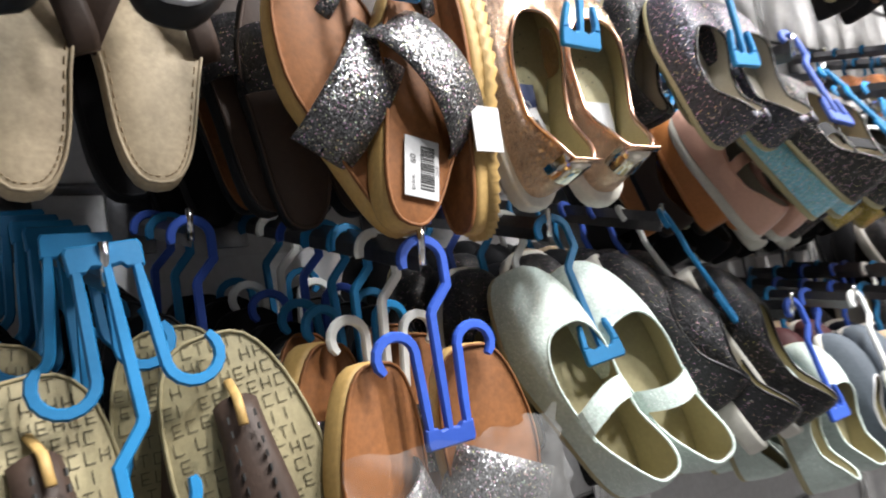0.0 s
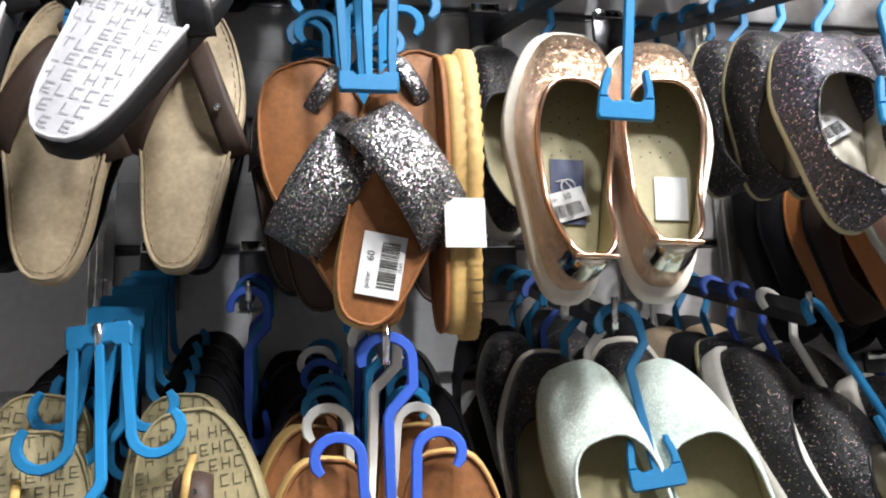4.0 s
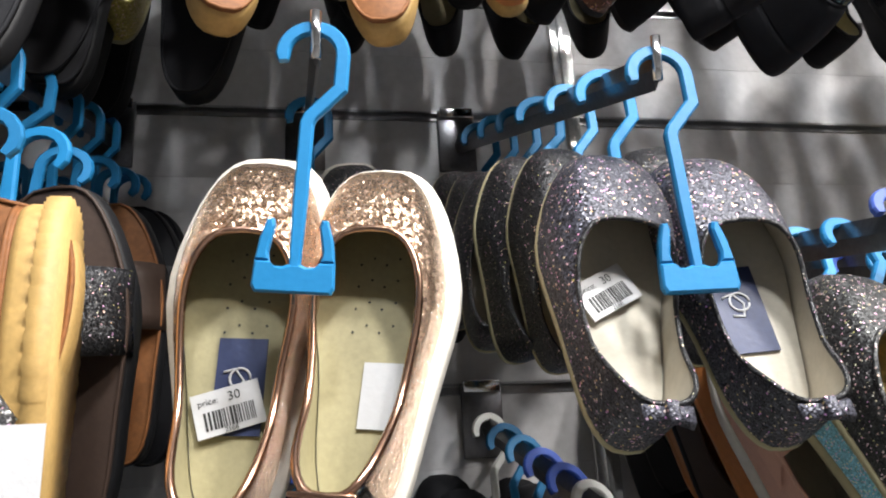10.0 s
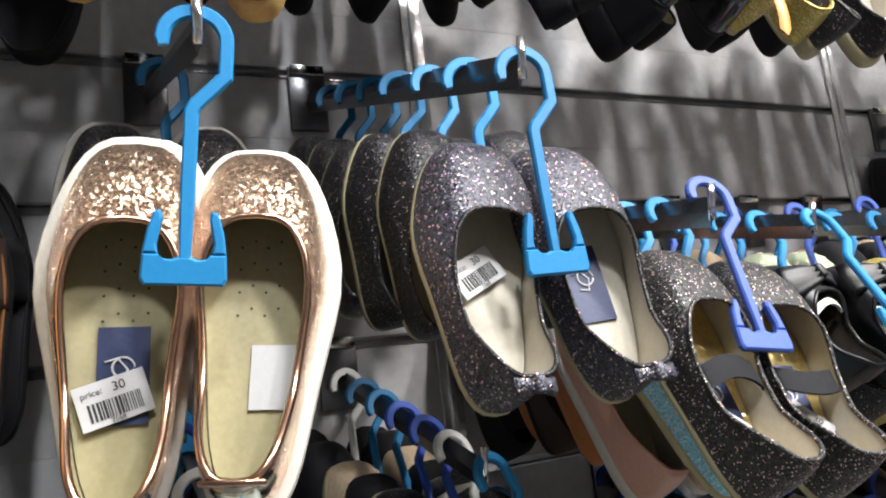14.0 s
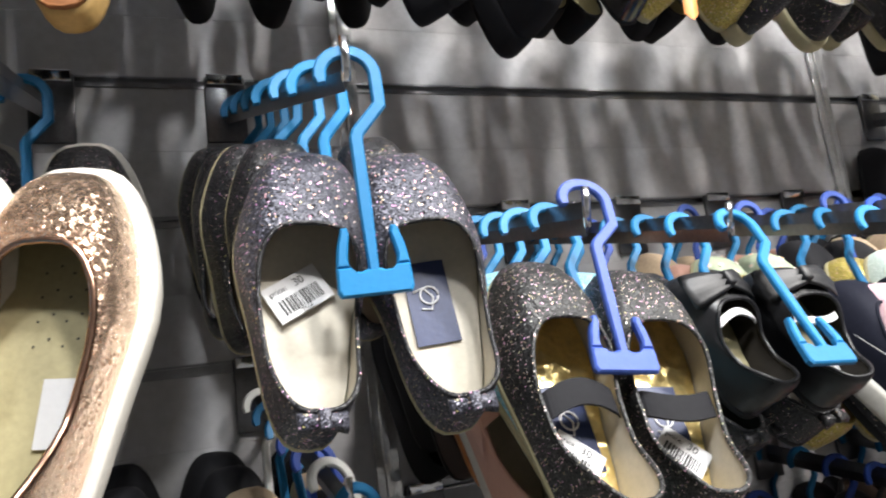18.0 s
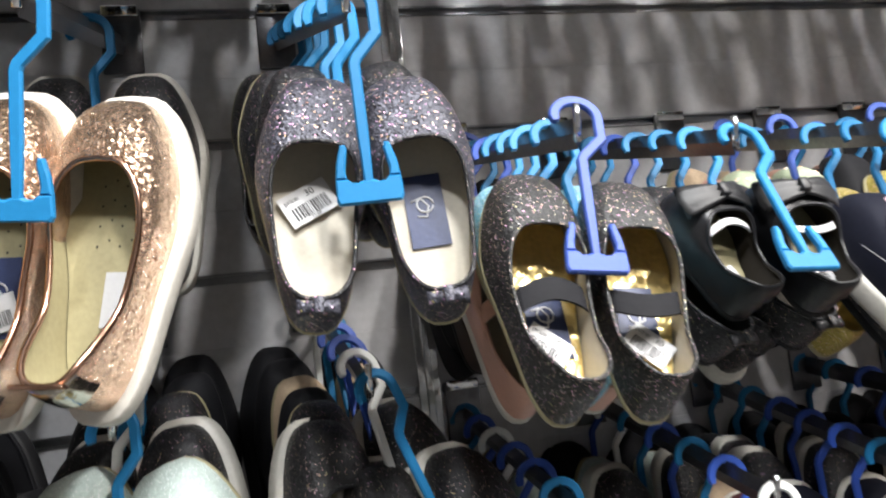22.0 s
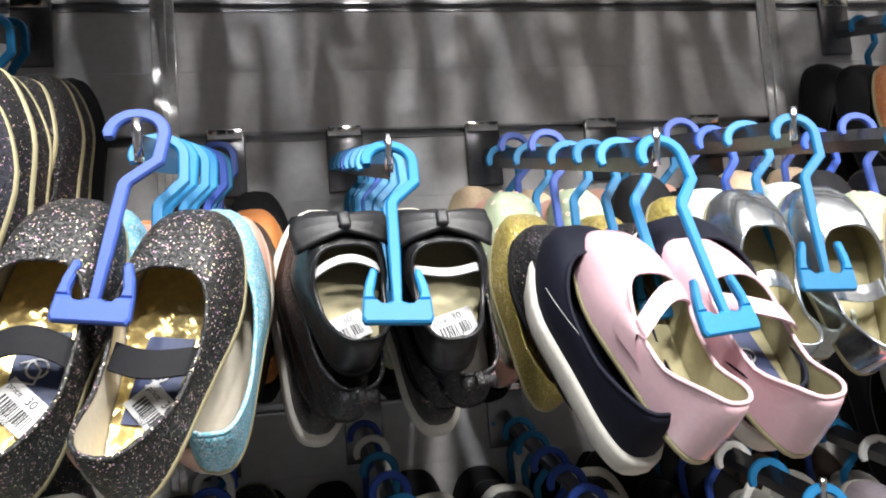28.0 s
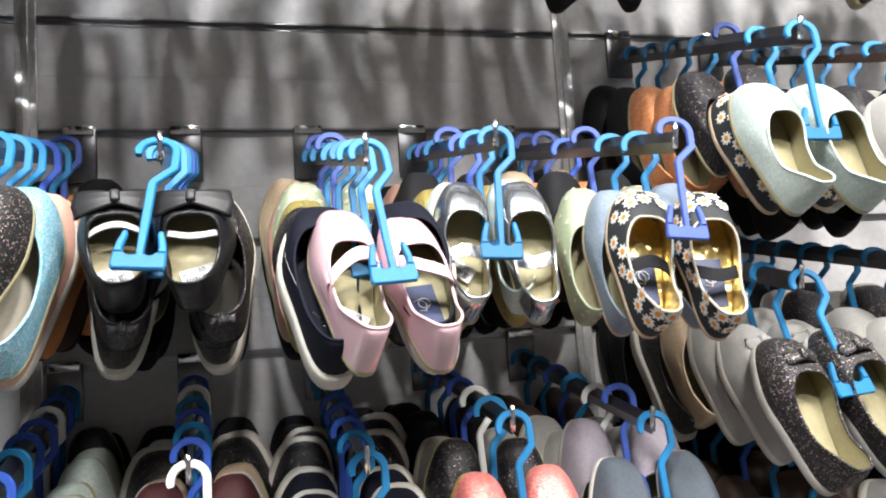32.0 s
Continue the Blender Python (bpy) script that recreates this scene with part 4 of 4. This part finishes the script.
def upright(top, low, turn):
    """Stands at top with its foot towards low, its face turned by so many degrees about the upright."""
    top, low = Vector(top), Vector(low)
    z = (top - low).normalized()
    x = Vector((math.cos(math.radians(turn)), math.sin(math.radians(turn)), 0))
    y = z.cross(x).normalized()
    x = y.cross(z)
    return Matrix.Translation(top) @ Matrix((x, y, z)).transposed().to_4x4()


def load_arm(bx, slot, tip, pairs, yaw=0.0, pitch=0.0, gap=0.048, hangers="bbrb", kind="plain", spread=None, first=0.0, lean=0.0, lift=0.036, sway=0.0, facing=13.0, toes=-1.5, low=None, soles=None):
    """An arm with its pairs of shoes, the first at the tip, each on a hanger. low: where the front hanger's base hangs;
    soles: throat and heel of the two front shoes."""
    a, t = display_arm("display_arm", bx, slot, tip)
    run = (a - t)
    n = len(pairs)
    for i, style in enumerate(pairs):
        f = (first + i * gap + (0.012 if i else 0.0)) / run.length
        p = t + run * f + Vector((0, 0, 0.0135))
        w = 0.0 if i == 0 else 1.0
        pt = pitch * (1 - 0.75 * i / max(1, n - 1)) + w * rng.uniform(-3, 3)
        yw = yaw * (1 - 0.5 * i / max(1, n - 1)) + w * rng.uniform(-9, 9)
        m = Matrix.Translation(p) @ pose(0, 0, 0, 0, 0, yw) @ pose(0, 0, 0, pt, sway * (1 - w) + w * rng.uniform(-3, 3), 0)
        if low and i == 0:
            m = upright(p, low, yaw)
        place_hanger(kind, hangers[i % len(hangers)], m)
        kw = STYLES[style][1]
        W = kw.get("W", 0.078)
        drop = -0.090 if kind == "double" else (-0.1225 if hangers[i % len(hangers)] == "v" else -0.143) + (lift if i < 2 else min(lift, 0.036))
        for s in (-1, 1):
            off = s * (spread or W * 0.5 + 0.0005)
            sm = m @ Matrix.Translation((off, 0.0, drop)) @ pose(0, 0, 0, -lean * (1 - 0.8 * i / max(1, n - 1)) + w * rng.uniform(-4, 4), s * toes + w * rng.uniform(-3, 3), -s * facing)
            if style == "crosssandal":
                sm = m @ Matrix.Translation((off * 1.05, 0.0 if s > 0 else 0.020, drop - 0.012)) @ pose(0, 0, 0, 0, s * 19, s * 4)
            if soles and i == 0:
                throat, heel = soles[0 if s < 0 else 1]
                if "kind" in kw:
                    way = (Vector(throat) - Vector(heel)).normalized()
                    throat = Vector(heel) + way * 0.86 * kw["L"]
                rim = 0.0 if "kind" in kw else math.atan2(kw.get("hh", 0.040) - kw.get("hv", 0.038), (kw["so"] - 0.045) * kw["L"])
                sm = upright(throat, heel, yaw - s * facing) @ Matrix.Rotation(rim, 4, "X")
            place_shoe(style, -s, sm)


U, M, LO, LL, T = SLOT_M + PITCH, SLOT_M, SLOT_M - PITCH, SLOT_M - 2 * PITCH, SLOT_M + 2 * PITCH

# main row, from the west end
load_arm(0.06, U, (0.050, 0.76, 1.757), ["thong", "thong", "brownwide", "blackwide"], hangers="b")
load_arm(0.22, U, (0.235, 0.735, 1.757), ["letterthong", "blackwide"], hangers="b", yaw=-4, gap=0.165, facing=2,
         soles=(((0.150, 0.720, 1.715), (0.170, 0.664, 1.530)), ((0.298, 0.712, 1.715), (0.232, 0.657, 1.530))))
place_shoe("thong", 1, upright((0.188, 0.812, 1.665), (0.187, 0.790, 1.473), 2))
place_shoe("thong", -1, upright((0.274, 0.832, 1.675), (0.264, 0.815, 1.482), -2))
place_hanger("plain", "b", upright((0.231, 0.815, 1.775), (0.231, 0.815, 1.635), -2))
load_arm(0.39, U, (0.405, 0.735, 1.727), ["crosssandal", "shadedwide", "shadedwide", "brownwide", "blackwide", "blackwide"], hangers="bbbb", kind="curl", lift=0.02, gap=0.062, facing=2)
place_shoe("crepesandal", 1, pose(0.438, 0.756, 1.592, 0, 2, -84))
load_arm(0.585, U, (0.598, 0.720, 1.710), ["copper", "blacksneak"], hangers="bb", gap=0.20, yaw=-8, facing=5, spread=0.0370,
         low=(0.586, 0.736, 1.570), soles=(((0.560, 0.755, 1.609), (0.549, 0.722, 1.469)), ((0.627, 0.752, 1.609), (0.600, 0.706, 1.472))))
load_arm(0.752, U, (0.787, 0.715, 1.702), ["glit", "glitblack", "glitblack", "glitblack", "glitblack", "glitblack", "blacksuede"], hangers="bbbbb", pitch=-4, gap=0.052, yaw=-4, lift=0.041, spread=0.0350, facing=5, toes=-3,
         low=(0.789, 0.708, 1.558), soles=(((0.760, 0.719, 1.604), (0.750, 0.682, 1.500)), ((0.823, 0.715, 1.602), (0.823, 0.676, 1.498))))
load_arm(0.948, M, (0.941, 0.733, 1.614), ["glitelastic", "blueglit", "peach", "rust", "brownflat", "rust", "blacksuede", "fillblack"], hangers="vbbbbrb", pitch=-20, lean=10, gap=0.042, yaw=-1, lift=0.047, spread=0.0335, facing=4, toes=1, sway=9,
         low=(0.923, 0.691, 1.504), soles=(((0.896, 0.701, 1.539), (0.888, 0.642, 1.446)), ((0.961, 0.702, 1.531), (0.936, 0.639, 1.438))))
load_arm(1.080, M, (1.094, 0.772, 1.609), ["bow", "bigglit", "bigglit", "blacksneak", "glitblack", "sageflower", "fillblack", "fillblack"], hangers="bbbbrbb", pitch=-24, lean=10, gap=0.044, lift=0.050, yaw=3, facing=6,
         low=(1.085, 0.700, 1.493), soles=(((1.060, 0.745, 1.541), (1.068, 0.714, 1.476)), ((1.122, 0.735, 1.538), (1.119, 0.704, 1.473))))
load_arm(1.243, M, (1.274, 0.739, 1.599), ["pink", "navysneak", "bigglit", "goldglit", "sageflower", "peach", "beige", "fillblack"], hangers="bbbbvbv", pitch=-21, lean=18, gap=0.042, yaw=6, facing=7, lift=0.056, sway=-4,
         low=(1.286, 0.688, 1.465), soles=(((1.255, 0.726, 1.509), (1.265, 0.651, 1.430)), ((1.313, 0.728, 1.504), (1.321, 0.651, 1.430))))
load_arm(1.392, M, (1.413, 0.781, 1.622), ["silver", "mintflat", "goldglit", "blacksuede", "blacksuede", "peach", "fillblack", "fillblack"], hangers="bbrvbr", pitch=-15, lean=8, gap=0.046, yaw=-6, facing=6, lift=0.047,
         low=(1.399, 0.744, 1.487), soles=(((1.376, 0.774, 1.539), (1.369, 0.730, 1.451)), ((1.435, 0.762, 1.534), (1.432, 0.725, 1.449))))
load_arm(1.530, M, (1.588, 0.735, 1.607), ["daisy", "denim", "sageflower", "blacksuede", "orange", "beige", "fillblack", "fillblack"], hangers="vbbvrv", pitch=-16, gap=0.048, yaw=-7, facing=6,
         low=(1.570, 0.700, 1.495), soles=(((1.550, 0.730, 1.520), (1.535, 0.682, 1.422)), ((1.614, 0.722, 1.514), (1.597, 0.678, 1.420))))
load_arm(1.735, U, (1.760, 0.745, 1.730), ["mintflat", "daisy", "glitblack", "orange", "orange", "blacksuede", "fillblack"], hangers="bbvbbb", pitch=-14, lean=10, gap=0.052, yaw=-8, facing=6,
         low=(1.749, 0.715, 1.582), soles=(((1.703, 0.715, 1.624), (1.708, 0.664, 1.528)), ((1.771, 0.713, 1.622), (1.784, 0.664, 1.527))))
load_arm(1.900, U, (1.925, 0.750, 1.715), ["grey", "glitblack", "grey", "blacksuede", "fillblack", "fillblack", "fillblack"], hangers="bbbb", pitch=-24, yaw=-14)
load_arm(1.735, LO, (1.754, 0.775, 1.457), ["glitsneak", "greybow", "grey", "beige", "blacksneak", "fillblack", "fillblack"], hangers="bbbb", pitch=-22, lean=12, yaw=-8, sway=-6, facing=6,
         low=(1.757, 0.715, 1.324), soles=(((1.709, 0.725, 1.356), (1.710, 0.665, 1.268)), ((1.772, 0.717, 1.362), (1.776, 0.657, 1.274))))
load_arm(1.900, LO, (1.915, 0.775, 1.470), ["greybow", "grey", "blacksneak", "grey", "fillblack", "fillblack", "fillblack"], hangers="bbbb", pitch=-22, lean=12, yaw=-16)

# lower row
load_arm(0.20, LO, (0.222, 0.811, 1.436), ["olivethong", "olivethong", "blackwide", "blackwide", "blackwide", "blackwide"], hangers="bbb", kind="double", spread=0.052, pitch=-8, sway=-5)
load_arm(0.40, LO, (0.414, 0.766, 1.425), ["seqsandal", "tansandal", "brownwide", "blackwide", "blackwide", "blackwide", "blackwide"], hangers="rwbb", kind="curl", gap=0.042)
load_arm(0.305, LO, (0.310, 0.930, 1.480), ["blackwide", "blackwide", "blackwide"], hangers="rbr", gap=0.045)
load_arm(0.585, LO, (0.606, 0.830, 1.446), ["mintstrap", "blacksneak", "blacksuede", "glitblack", "blacksuede", "fillblack", "fillblack"], hangers="bwbrb", pitch=-18, yaw=-15, facing=3,
         low=(0.615, 0.797, 1.309), soles=(((0.577, 0.804, 1.346), (0.612, 0.742, 1.206)), ((0.648, 0.797, 1.344), (0.686, 0.738, 1.200))))
load_arm(0.760, LO, (0.790, 0.839, 1.447), ["blacksneak", "blacksneak", "glitblack", "blacksuede", "beige", "fillblack", "fillblack", "fillblack"], hangers="bwrrb", pitch=-28, yaw=24, gap=0.04, sway=-14,
         low=(0.838, 0.800, 1.309), soles=(((0.808, 0.803, 1.329), (0.832, 0.742, 1.209)), ((0.872, 0.792, 1.330), (0.896, 0.735, 1.203))), facing=4)
load_arm(0.925, LL, (0.946, 0.800, 1.326), ["mintflat", "mintflat", "mintflat", "mintflat", "mintflat", "glitblack", "fillblack"], hangers="rbrrw", pitch=-12)
load_arm(1.080, LL, (1.105, 0.800, 1.318), ["slate", "burgundy", "beige", "blacksneak", "mintflat", "fillblack", "fillblack"], hangers="wrbrb", pitch=-12)
load_arm(1.243, LL, (1.267, 0.800, 1.309), ["beige", "navysneak", "navysneak", "blacksneak", "blacksneak", "blacksuede", "fillblack", "fillblack"], hangers="bbrrrb", pitch=-12, gap=0.042)
load_arm(1.392, LL, (1.416, 0.800, 1.333), ["coral", "glitblack", "grey", "blacksuede", "blacksuede", "fillblack", "fillblack"], hangers="bbwrr", pitch=-14, yaw=-4)
load_arm(1.535, LL, (1.572, 0.800, 1.317), ["slate", "lilac", "grey", "grey", "brownflat", "brownflat", "fillblack"], hangers="bvwbrb", pitch=-14, yaw=-6)
load_arm(1.735, LL - PITCH * 0.5 + 0.02, (1.752, 0.800, 1.262), ["brownflat", "brownflat", "brownflat", "blacksuede", "fillblack", "fillblack", "fillblack"], hangers="bbrb", pitch=-14, yaw=-8)
load_arm(1.900, LL - PITCH * 0.5 + 0.02, (1.915, 0.800, 1.262), ["grey", "brownflat", "brownflat", "fillblack", "fillblack", "fillblack"], hangers="bbr", pitch=-14, yaw=-8)

# a clear bag over the front pair of lower sandals
film_mat = bpy.data.materials.new("clear_bag_film")
film_mat.use_nodes = True
fb = film_mat.node_tree.nodes["Principled BSDF"]
fb.inputs["Base Color"].default_value = (0.9, 0.9, 0.9, 1)
fb.inputs["Alpha"].default_value = 0.10
fb.inputs["Roughness"].default_value = 0.07
fb.inputs["Specular IOR Level"].default_value = 1.0
bm = bmesh.new()
rows = []
for j in range(26):
    row = []
    for i in range(30):
        x, z = -0.088 + 0.176 * i / 29, -0.135 + 0.002 * math.sin(i) - 0.16 * j / 25
        y = -0.016 - 0.034 * math.sin(math.pi * i / 29) + 0.008 * noise.noise(Vector((x * 45, z * 45, 1.3))) + 0.0055 * noise.noise(Vector((x * 140, z * 140, 5)))
        row.append(bm.verts.new((x, y, z)))
    rows.append(row)
grid_faces(bm, rows, closed=False)
bag = part("plastic_bag", bm, film_mat)
bag.location = (0.412, 0.765, 1.430)
tagged(bag, "clear crinkled plastic bag over tan sandals", "plastic bag")

# top row, of which only the hanging heels show
# the rear pairs are added as blockers that shade the wall
for x, z, yw, styles in ((0.10, 2.003, 6, ["blacksneak", "brownwide", "brownwide", "blackwide"]), (0.23, 2.003, 6, ["blackwide", "blackwide", "brownflat", "blackwide"]), (0.35, 2.003, 6, ["blackwide"] * 4), (0.48, 2.008, 6, ["bigglit", "blackwide", "goldglit"]),
                         (0.590, 2.026, 2, ["tansandal", "shadeshort", "shadeshort"]), (0.690, 2.020, 4, ["rustheel", "shadeshort", "blacksuede"]), (0.837, 2.012, 4, ["rustglit", "shadeshort", "blacksuede"]), (0.925, 2.022, 26, ["wedge", "blacksuede"]),
                         (1.017, 2.012, 2, ["patent", "blacksuede"]), (1.120, 2.008, 4, ["goldglit", "blacksuede"]), (1.228, 2.008, 2, ["clearsole", "blacksuede"]), (1.36, 2.045, 6, ["blacksuede", "glitblack"]),
                         (1.49, 2.045, 6, ["blacksuede", "clearsole"]), (1.62, 2.045, 6, ["patent", "wedge"]), (1.75, 2.035, 4, ["blacksuede", "glitblack"]), (1.90, 2.045, 4, ["blacksuede", "patent"]), (2.08, 2.045, 6, ["blacksuede", "clearsole"]), (2.24, 2.045, 6, ["blacksuede", "glitblack"])):
    load_arm(x - 0.02, T + PITCH, (x, 0.80, z), styles, hangers="bb", gap=0.08, pitch=-10, yaw=yw)

# orange ribbon tied to a top-row pair
bm = bmesh.new()
grid_faces(bm, [[bm.verts.new((x, y + 0.002 * math.sin(j), z)) for x, y, z in ((-0.0065, 0, -0.011 * j), (0.0, -0.0014, -0.011 * j - (0.006 if j == 12 else 0)), (0.0065, 0, -0.011 * j), (0.0065, 0.0008, -0.011 * j), (-0.0065, 0.0008, -0.011 * j))] for j in range(13)])
ribbon_tail = part("ribbon", bm, orange_ribbon)
ribbon_tail.location = (1.072, 0.745, 1.892)
tagged(ribbon_tail, "orange satin ribbon hanging from a gold shoe", "ribbon")

# an added row above, out of view, keeps lamp light off the upper wall
for n in range(13):
    load_arm(0.06 + 0.18 * n, T + 3 * PITCH, (0.08 + 0.18 * n, 0.80, 2.310), ["fillblack"] if n < 8 else ["blacksuede"], hangers="bb", gap=0.10, pitch=-10, yaw=6)

# ---- slatted wall: boards, metal slots and uprights, last ----
def wall_boards():
    spans = [(X0, POSTS[0]), *zip(POSTS, POSTS[1:]), (POSTS[-1], X1)]
    shared = {}
    for a, b in spans:
        a, b = a + 0.0002, b - 0.0002
        k = -10
        while SLOT_M + k * PITCH < 2.8:
            z0 = SLOT_M + k * PITCH + 0.006
            for h in (0, 1):
                key = (round(b - a, 4), h)
                zz = z0 + h * (PITCH - 0.012) / 2
                if key not in shared:
                    bm = boxed(0, b - a, 0, 0.018, 0.0001, (PITCH - 0.012) / 2 - 0.0001, bevel=0.0003)
                    shared[key] = part("slat_board", bm, board_grey, wall_north, smooth=False)
                    shared[key].location = (a, WALL_Y, zz)
                else:
                    o = new("slat_board", shared[key].data)
                    o.parent = wall_north
                    o.location = (a, WALL_Y, zz)
            key = (round(b - a, 4), "slot")
            zc = SLOT_M + k * PITCH
            if key not in shared:
                bm = boxed(0, b - a, 0.008, 0.019, -0.006, 0.006)
                box(bm, 0, b - a, -0.0015, 0.008, 0.0035, 0.006)
                box(bm, 0, b - a, -0.0015, 0.008, -0.006, -0.0035)
                shared[key] = part("slot_trim", bm, slot_metal, wall_north, smooth=False)
                shared[key].location = (a, WALL_Y, zc)
            else:
                o = new("slot_trim", shared[key].data)
                o.parent = wall_north
                o.location = (a, WALL_Y, zc)
            k += 1
    for x in POSTS:
        bm = boxed(-0.013, 0.013, -0.006, -0.002, 0.1, 2.85, bevel=0.001)
        box(bm, -0.004, 0.004, -0.010, -0.006, 0.1, 2.85, bevel=0.001)
        p = part("upright_strip", bm, chrome_film, wall_north, smooth=False)
        p.location = (x, WALL_Y, 0)


wall_boards()
